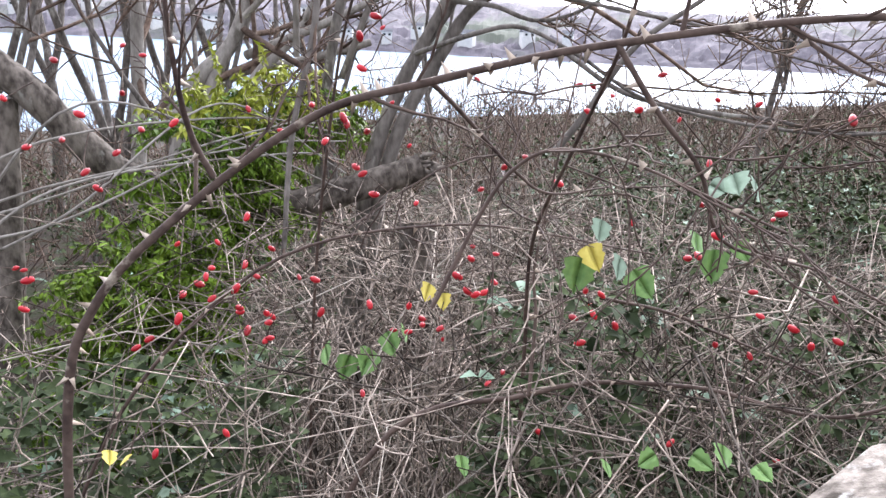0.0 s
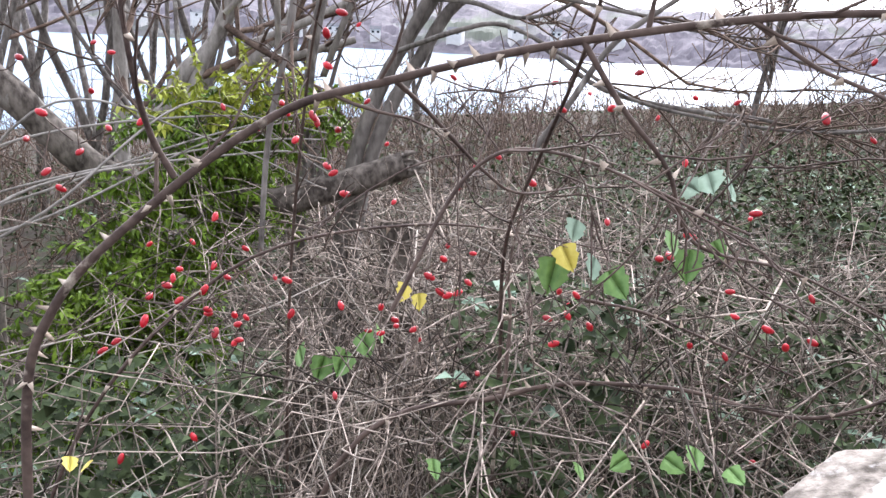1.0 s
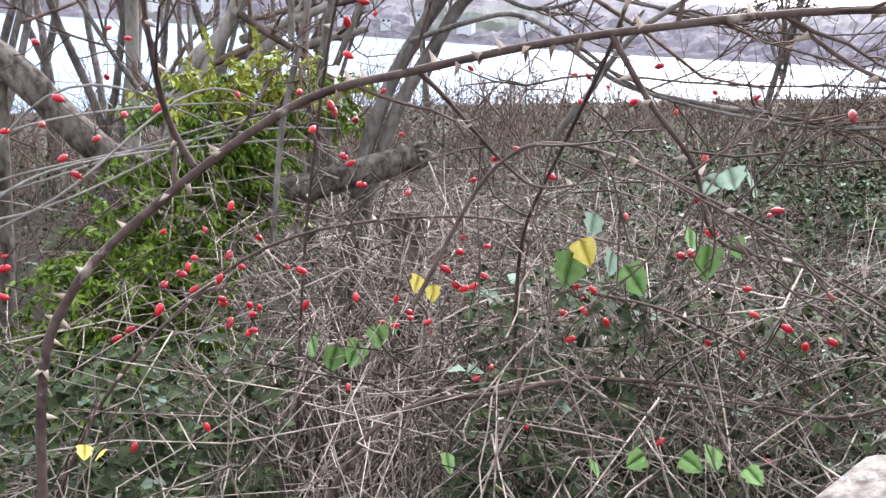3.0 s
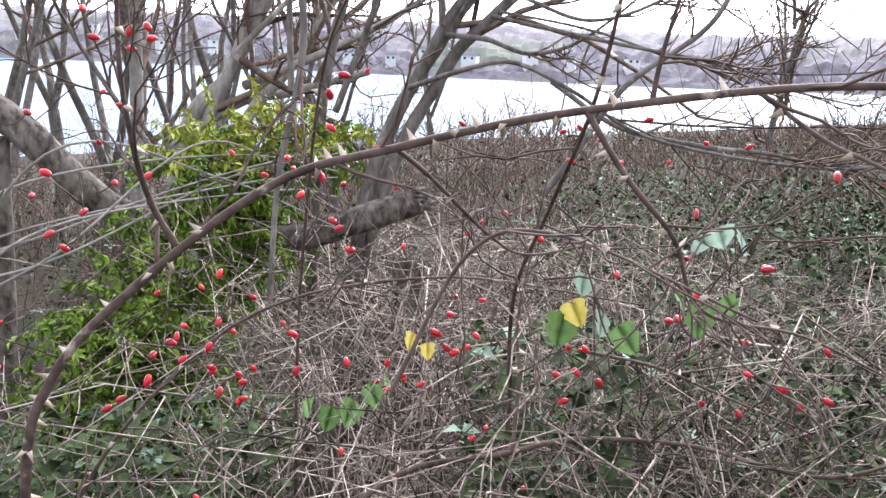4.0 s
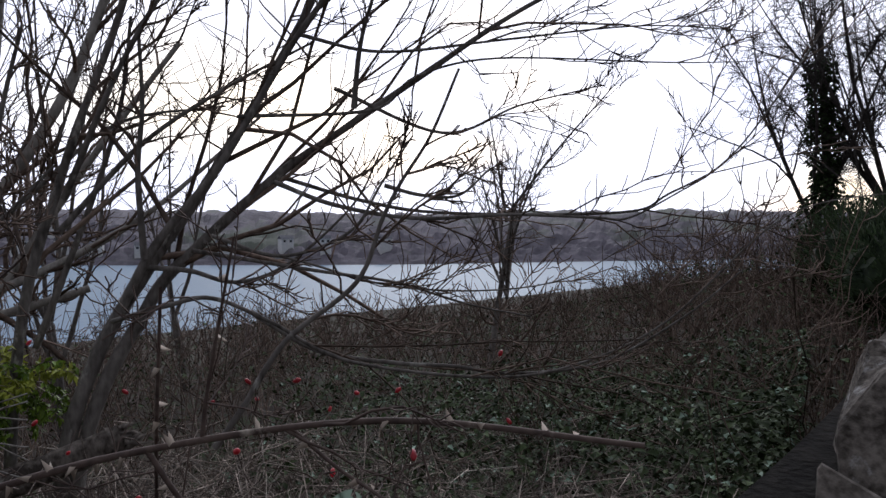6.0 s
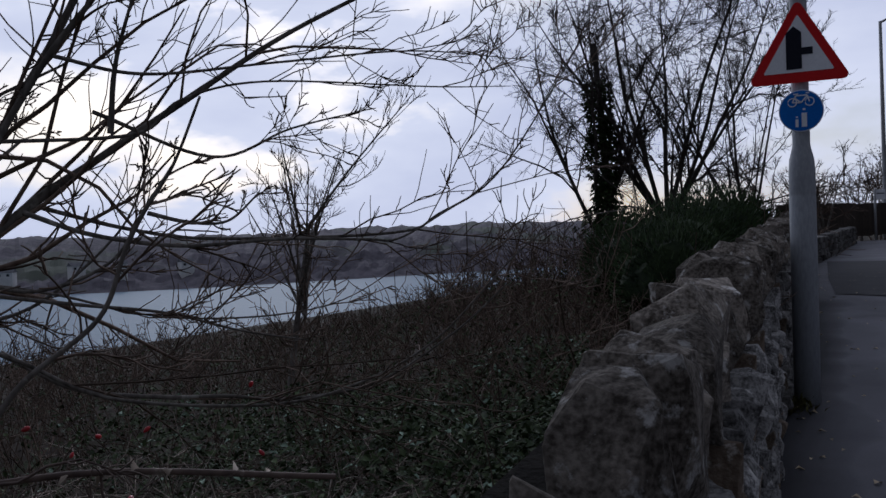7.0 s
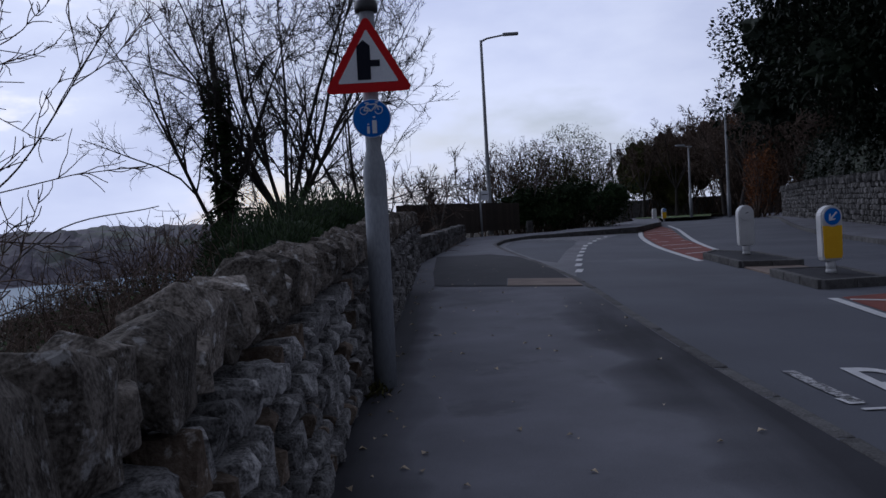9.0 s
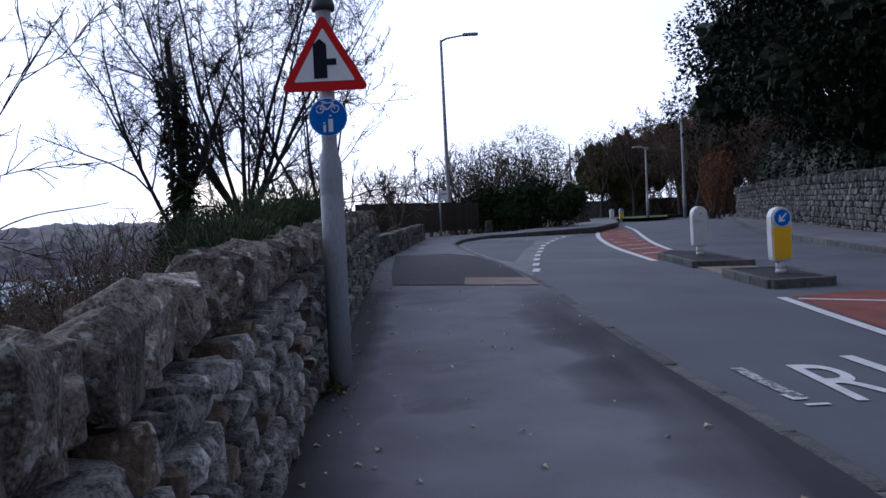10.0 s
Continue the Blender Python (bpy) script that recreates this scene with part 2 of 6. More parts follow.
M_SLATE = mat("slate_roof", (0.07, 0.075, 0.09), (0.13, 0.135, 0.15), 0.5, 0.7, 0.0, 4)
M_PANE = mat("dark_window", (0.02, 0.025, 0.03), (0.04, 0.045, 0.05), 1, 0.15, 0.0, 4)

M_WATER = bpy.data.materials.new("strait_water")
M_WATER.use_nodes = True
_n, _l = M_WATER.node_tree.nodes, M_WATER.node_tree.links
_b = _n["Principled BSDF"]
_b.inputs["Base Color"].default_value = (0.12, 0.21, 0.3, 1)
_b.inputs["Roughness"].default_value = 0.55
_b.inputs["Specular IOR Level"].default_value = 0.22
_co, _w1, _bp = _n.new("ShaderNodeTexCoord"), _n.new("ShaderNodeTexNoise"), _n.new("ShaderNodeBump")
_w1.inputs["Scale"].default_value, _w1.inputs["Detail"].default_value = 0.35, 6
_bp.inputs["Strength"].default_value, _bp.inputs["Distance"].default_value = 0.5, 0.5
_l.new(_co.outputs["Object"], _w1.inputs["Vector"])
_l.new(_w1.outputs["Fac"], _bp.inputs["Height"])
_l.new(_bp.outputs["Normal"], _b.inputs["Normal"])

rng = random.Random(7)


# ---------------------------------------------------------------- builders
def part(name, data, material, parent=None, label="", kind=""):
    """One mesh object from a bmesh, a mesh or a Tangle, under a thing or part."""
    if isinstance(data, bmesh.types.BMesh):
        me = bpy.data.meshes.new(name)
        data.to_mesh(me)
        data.free()
    elif isinstance(data, Tangle):
        me = data.mesh(name)
    else:
        me = data
    if not me.materials:
        me.materials.append(material)
    ob = new(name, me)
    if parent is not None:
        ob.parent = parent
    return tagged(ob, label=label, kind=kind)


def thing(name, label, category, m=None, group="", kind=""):
    ob = new(name)
    ob.empty_display_size = 0.1
    if m is not None:
        ob.matrix_basis = m
    return tagged(ob, label=label, category=category, group=group, kind=kind)


class Tangle:
    """Gathers tubes and small leaves into one mesh."""

    def __init__(self, smooth=True):
        self.tubes, self.leaves, self.cones, self.smooth = {}, [], [], smooth

    def tube(self, pts, radii, sides=4):
        self.tubes.setdefault((len(pts), sides), []).append((pts, radii))

    def leaf(self, at, along, up, length, width, fold=0.25):
        """A pointed leaf of four faces, folded along its midrib and drooping at its tip."""
        self.leaves.append((*at, *along, *up, length, width, fold))

    def cone(self, at, along, length, radius):
        self.cones.append((*at, *along, length, radius))

    def mesh(self, name):
        unit = lambda q: q / (np.linalg.norm(q, axis=-1, keepdims=True) + 1e-9)
        vs, faces, n = [], [], 0
        for (k, sides), many in self.tubes.items():
            p = np.array([q[0] for q in many], float)
            rad = np.array([q[1] for q in many], float)[:, :, None, None]
            t = np.empty_like(p)
            t[:, 1:-1], t[:, 0], t[:, -1] = p[:, 2:] - p[:, :-2], p[:, 1] - p[:, 0], p[:, -1] - p[:, -2]
            t = unit(t)
            steep = np.abs(t[:, :, 2]).mean(1) >= 0.8
            ref = np.where(steep[:, None, None], np.array([1.0, 0, 0]), np.array([0, 0, 1.0]))
            u = unit(np.cross(t, ref))
            w = np.cross(t, u)
            a = np.arange(sides) * (2 * np.pi / sides)
            ring = p[:, :, None, :] + rad * (np.cos(a)[:, None] * u[:, :, None, :] + np.sin(a)[:, None] * w[:, :, None, :])
            vs.append(ring.reshape(-1, 3))
            i = np.arange(k - 1)[:, None] * sides
            j = np.arange(sides)[None, :]
            j2 = (j + 1) % sides
            one = np.stack([i + j, i + j2, i + sides + j2, i + sides + j], -1).reshape(-1, 4)
            faces += (one[None] + (n + np.arange(len(p)) * k * sides)[:, None, None]).reshape(-1, 4).tolist()
            n += len(p) * k * sides
        if self.leaves:
            q = np.array(self.leaves, float)
            p, a, up = q[:, 0:3], unit(q[:, 3:6]), q[:, 6:9]
            ln, wd, fold = q[:, 9:10], q[:, 10:11], q[:, 11:12]
            s = unit(np.cross(a, up))
            nn = np.cross(s, a)
            mid, end, lift = p + a * ln * 0.45, p + a * ln - nn * ln * 0.18, nn * wd * fold - a * ln * 0.05
            vs.append(np.stack([p, mid, end, mid + s * wd * 0.5 + lift, mid - s * wd * 0.5 + lift], 1).reshape(-1, 3))
            one = np.array([[0, 1, 3], [1, 2, 3], [0, 4, 1], [1, 4, 2]])
            faces += (one[None] + (n + np.arange(len(q)) * 5)[:, None, None]).reshape(-1, 3).tolist()
            n += len(q) * 5
        if self.cones:
            q = np.array(self.cones, float)
            p, a, ln, r0 = q[:, 0:3], unit(q[:, 3:6]), q[:, 6:7], q[:, 7:8]
            s = unit(np.cross(a, (0.3, 0.5, 0.81)))
            nn = np.cross(s, a)
            vs.append(np.stack([p + s * r0, p - s * r0 * 0.5 + nn * r0, p - s * r0 * 0.5 - nn * r0, p + a * ln], 1).reshape(-1, 3))
            one = np.array([[0, 1, 3], [1, 2, 3], [2, 0, 3]])
            faces += (one[None] + (n + np.arange(len(q)) * 4)[:, None, None]).reshape(-1, 3).tolist()
        v = np.concatenate(vs)
        me = bpy.data.meshes.new(name)
        me.vertices.add(len(v))
        me.vertices.foreach_set("co", v.astype(np.float32).ravel())
        sizes = np.array([len(f) for f in faces], np.int32)
        flat_list = np.array([i for f in faces for i in f], np.int32)
        me.loops.add(len(flat_list))
        me.loops.foreach_set("vertex_index", flat_list)
        me.polygons.add(len(sizes))
        me.polygons.foreach_set("loop_start", np.concatenate([[0], np.cumsum(sizes)[:-1]]).astype(np.int32))
        me.update(calc_edges=True)
        if self.smooth:
            me.shade_smooth()
        return me


def spline(pts, n=8):
    """A smooth line through a few points."""
    p = np.asarray(pts, float)
    p = np.vstack([2 * p[0] - p[1], p, 2 * p[-1] - p[-2]])
    out = []
    for k in range(1, len(p) - 2):
        for s in np.linspace(0, 1, n, endpoint=False):
            a, b, c, d = p[k - 1], p[k], p[k + 1], p[k + 2]
            out.append(0.5 * (2 * b + (c - a) * s + (2 * a - 5 * b + 4 * c - d) * s * s + (3 * b - a - 3 * c + d) * s ** 3))
    out.append(p[-2])
    return np.array(out)


def wander(start, way, length, steps, bend=0.25, lift=0.0, r=None):
    """A crooked line from start; lift bends it up (or down)."""
    g = (r or rng).gauss
    x, y, z = float(start[0]), float(start[1]), float(start[2])
    a, b, c = float(way[0]), float(way[1]), float(way[2])
    k = 1 / (math.sqrt(a * a + b * b + c * c) + 1e-9)
    a, b, c, step = a * k, b * k, c * k, length / steps
    pts = [(x, y, z)]
    for _ in range(steps):
        a, b, c = a + g(0, bend), b + g(0, bend), c + g(0, bend) + lift
        k = 1 / (math.sqrt(a * a + b * b + c * c) + 1e-9)
        a, b, c = a * k, b * k, c * k
        x, y, z = x + a * step, y + b * step, z + c * step
        pts.append((x, y, z))
    return pts


def sideways(d, spread, r):
    a, b, c = d[0] + r.gauss(0, spread), d[1] + r.gauss(0, spread), d[2] + r.gauss(0, spread)
    k = 1 / (math.sqrt(a * a + b * b + c * c) + 1e-9)
    return a * k, b * k, c * k


def between(u, a, b):
    return [a + (b - a) * k / u for k in range(u + 1)]


def branch_out(tangle, line, radii, r, levels, kids, spread=0.6, ratio=0.5, lift=0.05, sides=4, start=0.25, size=None, thin=0.0016):
    """Twigs off a line, and twigs off those."""
    length = size or sum(math.dist(a, b) for a, b in zip(line, line[1:]))
    m = len(line) - 1
    for _ in range(kids):
        s = start + (1 - start) * r.random()
        k = min(int(s * m), m - 1)
        p, q, f = line[k], line[k + 1], r.random()
        d = (q[0] - p[0], q[1] - p[1], q[2] - p[2])
        spot = (p[0] + d[0] * f, p[1] + d[1] * f, p[2] + d[2] * f)
        e = math.sqrt(d[0] ** 2 + d[1] ** 2 + d[2] ** 2) + 1e-9
        d = sideways((d[0] / e, d[1] / e, d[2] / e), spread, r)
        ln = length * ratio * (0.45 + 0.75 * r.random()) * (1.15 - 0.6 * s)
        n = 5 if levels > 1 else 4
        sub = wander(spot, d, ln, n, 0.2, lift, r)
        r0 = max(thin, float(radii[min(int(s * len(radii)), len(radii) - 1)]) * 0.55)
        rad = between(n, r0, max(thin * 0.7, r0 * 0.3))
        tangle.tube(sub, rad, sides if levels > 1 else 3)
        if levels > 1:
            branch_out(tangle, sub, rad, r, levels - 1, kids, spread, ratio, lift, max(3, sides - 1), start, None, thin)


def box(bm, x0, x1, y0, y1, z0, z1, bevel=0.0):
    vs = bmesh.ops.create_cube(bm, size=1)["verts"]
    bmesh.ops.scale(bm, vec=(x1 - x0, y1 - y0, z1 - z0), verts=vs)
    bmesh.ops.translate(bm, vec=((x0 + x1) / 2, (y0 + y1) / 2, (z0 + z1) / 2), verts=vs)
    if bevel:
        es = {e for v in vs for e in v.link_edges}
        bmesh.ops.bevel(bm, geom=list(es), offset=bevel, segments=2, affect="EDGES", profile=0.6)
    return vs


def lathe(bm, rows, sides=20, centre=(0, 0)):
    """Rings of (radius, height) joined into a turned body, closed at both ends."""
    rings = []
    for rad, z in rows:
        rings.append([bm.verts.new((centre[0] + rad * math.cos(2 * math.pi * i / sides), centre[1] + rad * math.sin(2 * math.pi * i / sides), z)) for i in range(sides)])
    for a, b in zip(rings, rings[1:]):
        for i in range(sides):
            f = bm.faces.new((a[i], a[(i + 1) % sides], b[(i + 1) % sides], b[i]))
            f.smooth = True
    bm.faces.new(rings[0][::-1])
    bm.faces.new(rings[-1])


def plate(bm, outline, thick):
    """A flat plate in the xz plane, its face towards -y at y = 0."""
    front = [bm.verts.new((x, 0, z)) for x, z in outline]
    back = [bm.verts.new((x, thick, z)) for x, z in outline]
    bm.faces.new(front)
    bm.faces.new(back[::-1])
    n = len(outline)
    for i in range(n):
        bm.faces.new((front[i], back[i], back[(i + 1) % n], front[(i + 1) % n]))
    bmesh.ops.recalc_face_normals(bm, faces=bm.faces)


# ---------------------------------------------------------------- the lie of the land
def base(y):
    """Height of the footway along the road, which climbs and then levels out."""
    if y < 12:
        return 0.08 + 0.0285 * y
    return 0.422 + 0.017 * (min(y, 36) - 12)


def wall_face(y):
    """The wall's face towards the footway."""
    if y < 19:
        return float(np.interp(y, [0, 1.5, 2.1, 2.8, 5.15, 7, 10, 19], [-0.58, -0.645, -0.69, -0.735, -0.875, -0.93, -1.03, -1.45]))
    return -1.45 + 0.062 * (y - 19)


LEFT_KERB = [(2.1, -12), (1.98, -4), (1.88, 1), (1.77, 4), (1.6, 6.4), (1.49, 8.6), (1.41, 11.3), (1.32, 13.6), (1.03, 17.2), (0.43, 23.4), (0.25, 26.6),
             (0.62, 29.6), (1.6, 31.6), (3.6, 33.2), (6.2, 35.0), (9.0, 45), (11.5, 58), (16, 80), (27, 110)]
RIGHT_KERB = [(8.3, -12), (8.3, -4), (8.35, 1), (8.4, 4), (8.45, 6.4), (8.5, 8.6), (8.55, 11.3), (8.65, 13.6), (8.85, 17.2), (9.5, 23.4), (10.0, 26.6),
              (10.6, 29.6), (11.2, 32), (12, 35), (13.2, 39), (16, 48), (19, 60), (25, 80), (38, 110)]


def kerb_x(y):
    return float(np.interp(y, [p[1] for p in LEFT_KERB], [p[0] for p in LEFT_KERB]))


def road_z(x, y):
    return base(y) - 0.1 - 0.03 * min(max(0.0, x - kerb_x(min(y, 13.0))), 4.5)


def land(x, y):
    """Height of the ground: a bank that falls from the wall to the water, and level land across the road."""
    b = base(max(y, -10))
    d = wall_face(max(y, 0)) - x
    if d < -0.15:
        far = max(0.0, x - 14) * 0.02
        return b - 0.55 + min(far, 1.5)
    d = max(d, 0.0)
    top = b - 0.38 - 0.10 * min(d, 14)
    return max(top - 0.135 * max(0.0, d - 14) + 0.12 * noise.noise((x * 0.5, y * 0.5, 0)), -21)


# ---------------------------------------------------------------- ground, road, footway
def sheet(xs, ys, height):
    bm = bmesh.new()
    grid = [[bm.verts.new((x, y, height(x, y))) for x in xs] for y in ys]
    for a, b in zip(grid, grid[1:]):
        for i in range(len(xs) - 1):
            bm.faces.new((a[i], a[i + 1], b[i + 1], b[i])).smooth = True
    return bm


gx = np.unique(np.concatenate([-np.geomspace(14, 2600, 22), np.linspace(-14, 14, 57), np.geomspace(14, 2600, 16)]))
gy = np.unique(np.concatenate([-np.geomspace(6, 2600, 16), np.linspace(-6, 30, 49), np.geomspace(30, 2600, 20)]))
tagged(part("ground", sheet(gx, gy, land), M_SOIL), "bank of dark leaf litter falling to the water", "ground", kind="structure")
tagged(part("water", sheet([-4500, -1500, -600, -100, 400, 4500], [-4500, -800, 0, 500, 1500, 4500], lambda x, y: -17.0), M_WATER), "pale blue-grey tidal strait with small ripples", "water", kind="structure")


def resample(line, n):
    p = np.array(line, float)
    s = np.concatenate([[0], np.cumsum(np.linalg.norm(np.diff(p, axis=0), axis=1))])
    t = np.linspace(0, 1, len(p))
    u = np.linspace(0, 1, n)
    return np.stack([np.interp(u, t, p[:, 0]), np.interp(u, t, p[:, 1])], 1)


LK, RK = resample(LEFT_KERB, 91), resample(RIGHT_KERB, 91)


def ribbon(a, b, cols, height):
    bm = bmesh.new()
    rows = []
    for p, q in zip(a, b):
        rows.append([bm.verts.new((*(p + (q - p) * k / cols), height(*(p + (q - p) * k / cols)))) for k in range(cols + 1)])
    for r0, r1 in zip(rows, rows[1:]):
        for k in range(cols):
            bm.faces.new((r0[k], r0[k + 1], r1[k + 1], r1[k])).smooth = True
    bmesh.ops.recalc_face_normals(bm, faces=bm.faces)
    if bm.faces and sum(f.normal.z for f in bm.faces) < 0:
        bmesh.ops.reverse_faces(bm, faces=bm.faces)
    return bm


tagged(part("road", ribbon(LK, RK, 14, road_z), M_ROAD), "worn grey asphalt road curving away uphill", "road", kind="structure")
WALL_SIDE = np.array([(wall_face(y) - 0.02 if y < 31 else -0.7 - (y - 31) * 0.1, y) for y in LK[:, 1]])
WALL_SIDE[LK[:, 1] > 33, 0] = np.linspace(-0.8, 17, int((LK[:, 1] > 33).sum()))
pave = part("pavement", ribbon(WALL_SIDE, LK, 8, lambda x, y: base(y)), M_ASPHALT)
tagged(pave, "grey asphalt footway with darker stains", "pavement", kind="structure")
FARWALK = RK + np.array([2.2, 0.6])
tagged(part("pavement_far", ribbon(RK, FARWALK, 3, lambda x, y: road_z(x, y) + 0.11), M_ASPHALT), "narrow far footway below a stone wall", "pavement", kind="structure")


def flat_patch(name, outline, material, height, lift, label, category, cut=0.6, kind="structure"):
    """A thin patch of surfacing or paint laid over a sloping surface."""
    bm = bmesh.new()
    f = bm.faces.new([bm.verts.new((x, y, 0)) for x, y in outline])
    ys = [p[1] for p in outline]
    for k in range(1, int((max(ys) - min(ys)) / cut)):
        bmesh.ops.bisect_plane(bm, geom=bm.verts[:] + bm.edges[:] + bm.faces[:], plane_co=(0, min(ys) + k * cut, 0), plane_no=(0, 1, 0))
    for v in bm.verts:
        v.co.z = height(v.co.x, v.co.y) + lift
    bmesh.ops.recalc_face_normals(bm, faces=bm.faces)
    if sum(q.normal.z for q in bm.faces) < 0:
        bmesh.ops.reverse_faces(bm, faces=bm.faces)
    return tagged(part(name, bm, material), label, category, kind=kind)


flat = lambda x, y: base(y)
flat_patch("asphalt_patch", [(-0.82, 13.2), (0.26, 12.65), (0.3, 13.9), (1.22, 13.4), (1.14, 15.4), (0.72, 19.4), (0.1, 21), (-1.2, 21), (-1.0, 16)], M_PATCH, flat, 0.012,
           "darker square of newer asphalt in the footway", "road patch")
flat_patch("tan_strip", [(0.27, 12.62), (1.3, 12.1), (1.27, 13.35), (0.31, 13.85)], M_BROWN, flat, 0.013, "tan strip of worn paving beside the patch", "road patch")
flat_patch("lay_by", [(1.38, 13.8), (1.10, 17.2), (0.5, 23.4), (0.33, 26.6), (0.7, 29.5), (1.68, 31.4), (3.6, 33.0), (6.0, 34.6), (5.0, 33), (3.4, 27.6), (2.5, 23), (1.9, 18.5)], M_LAYBY, road_z, 0.005,
           "pale worn bus lay-by surface", "lay-by")
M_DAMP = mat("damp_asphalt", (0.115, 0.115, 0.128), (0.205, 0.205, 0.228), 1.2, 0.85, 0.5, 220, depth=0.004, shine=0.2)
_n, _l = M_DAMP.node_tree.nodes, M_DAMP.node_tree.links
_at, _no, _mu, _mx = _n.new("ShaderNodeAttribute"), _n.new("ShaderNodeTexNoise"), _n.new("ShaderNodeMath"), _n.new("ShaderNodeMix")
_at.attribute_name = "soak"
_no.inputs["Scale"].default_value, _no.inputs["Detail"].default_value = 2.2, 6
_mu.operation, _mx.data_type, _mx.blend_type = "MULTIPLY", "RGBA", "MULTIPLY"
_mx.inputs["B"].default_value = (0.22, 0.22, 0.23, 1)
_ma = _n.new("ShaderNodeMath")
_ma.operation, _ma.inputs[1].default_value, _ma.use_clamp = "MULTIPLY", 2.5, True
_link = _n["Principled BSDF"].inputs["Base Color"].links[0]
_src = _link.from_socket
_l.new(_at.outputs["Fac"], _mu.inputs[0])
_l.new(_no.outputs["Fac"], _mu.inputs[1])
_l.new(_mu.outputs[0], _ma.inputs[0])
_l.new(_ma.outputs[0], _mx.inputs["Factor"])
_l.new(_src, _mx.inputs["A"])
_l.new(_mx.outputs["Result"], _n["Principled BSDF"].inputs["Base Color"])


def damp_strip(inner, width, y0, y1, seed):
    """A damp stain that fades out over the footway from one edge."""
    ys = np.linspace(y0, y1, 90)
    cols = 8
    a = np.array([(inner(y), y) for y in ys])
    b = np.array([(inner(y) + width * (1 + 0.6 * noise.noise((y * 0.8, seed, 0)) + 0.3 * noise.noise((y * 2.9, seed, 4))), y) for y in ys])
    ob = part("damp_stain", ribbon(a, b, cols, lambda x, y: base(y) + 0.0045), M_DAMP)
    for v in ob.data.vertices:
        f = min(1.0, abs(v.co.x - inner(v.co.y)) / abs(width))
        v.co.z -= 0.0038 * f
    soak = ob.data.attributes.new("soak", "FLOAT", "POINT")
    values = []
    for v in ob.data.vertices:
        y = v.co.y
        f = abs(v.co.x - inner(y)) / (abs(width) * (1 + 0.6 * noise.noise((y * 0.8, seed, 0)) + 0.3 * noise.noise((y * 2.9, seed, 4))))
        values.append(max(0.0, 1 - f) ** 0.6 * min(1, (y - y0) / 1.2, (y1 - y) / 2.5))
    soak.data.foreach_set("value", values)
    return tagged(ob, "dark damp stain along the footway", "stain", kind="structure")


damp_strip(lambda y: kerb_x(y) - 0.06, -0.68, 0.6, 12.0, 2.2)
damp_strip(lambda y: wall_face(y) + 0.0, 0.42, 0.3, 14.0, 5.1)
# red surfacing behind and before the island
flat_patch("red_hatching", [(4.4, 18.2), (4.75, 24), (5.6, 31), (7.2, 40), (9.2, 46), (8.0, 38), (6.3, 28), (5.5, 20.2)], M_RED, road_z, 0.005, "faded red surfacing between white lines", "road marking")
flat_patch("red_surfacing", [(4.35, 11.0), (4.2, 8.4), (4.0, 3), (5.9, 3), (5.85, 8.4), (5.75, 11.6)], M_RED, road_z, 0.005, "faded red surfacing before the island", "road marking")


def stripe(pts, width, name="white_line", label="white painted road line", material=None, group="road lines"):
    p = spline([(x, y, 0) for x, y in pts], 6)[:, :2]
    d = np.gradient(p, axis=0)
    n = np.stack([-d[:, 1], d[:, 0]], 1) / (np.linalg.norm(d, axis=1)[:, None] + 1e-9) * width / 2
    bm = ribbon(p - n, p + n, 1, lambda x, y: road_z(x, y) + 0.009)
    return tagged(part(name, bm, material or M_WHITE), label, "road marking", group=group, kind="structure")


stripe([(4.32, 17.9), (4.65, 24), (5.5, 31), (7.1, 40)], 0.16)
stripe([(5.4, 19.2), (6.2, 26), (7.9, 36), (9.6, 46)], 0.14)
stripe([(4.2, 10.9), (4.08, 8.4), (3.9, 3)], 0.13)
for k in range(9):
    y = 20.5 + k * 2.0
    stripe([(float(np.interp(y, [18, 24, 31, 40], [4.4, 4.75, 5.6, 7.1])) + 0.1, y), (float(np.interp(y + 0.6, [19, 26, 36, 46], [5.3, 6.1, 7.8, 9.4])) - 0.1, y + 0.7)], 0.09, "hatch_line", "thin white hatch line on red surfacing")
stripe([(4.35, 10.75), (5.75, 10.2)], 0.1, "hatch_line", "thin white hatch line on red surfacing")
stripe([(5.9, 10.8), (6.4, 8.0)], 0.1, "hatch_line", "thin white hatch line on red surfacing")
for k in range(11):
    y = 15.7 + k * 1.55
    x = float(np.interp(y, [15.9, 20, 25.2, 30, 35.6], [1.62, 2.1, 2.85, 3.9, 5.6]))
    stripe([(x, y), (x + 0.12, y + 0.75)], 0.13, "lay_by_dash", "short white dash along the lay-by", group="lay-by dashes")
for k in range(3):
    for j in range(4):
        stripe([(1.9 + k * 0.75 + j * 0.1, 29.1 + j * 0.7), (2.3 + k * 0.75 + j * 0.1, 29.2 + j * 0.7)], 0.16, "worn_mark", "worn white lay-by lettering", M_WORN, "worn lay-by letters")
stripe([(2.18, 6.6), (2.22, 6.0), (2.27, 5.6)], 0.1, "worn_line", "worn white line near the kerb", M_WORN)
stripe([(2.22, 5.72), (2.25, 5.56)], 0.11, "worn_line", "worn white line near the kerb")
stripe([(2.22, 5.42), (2.38, 5.44)], 0.05, "worn_line", "worn white line near the kerb")


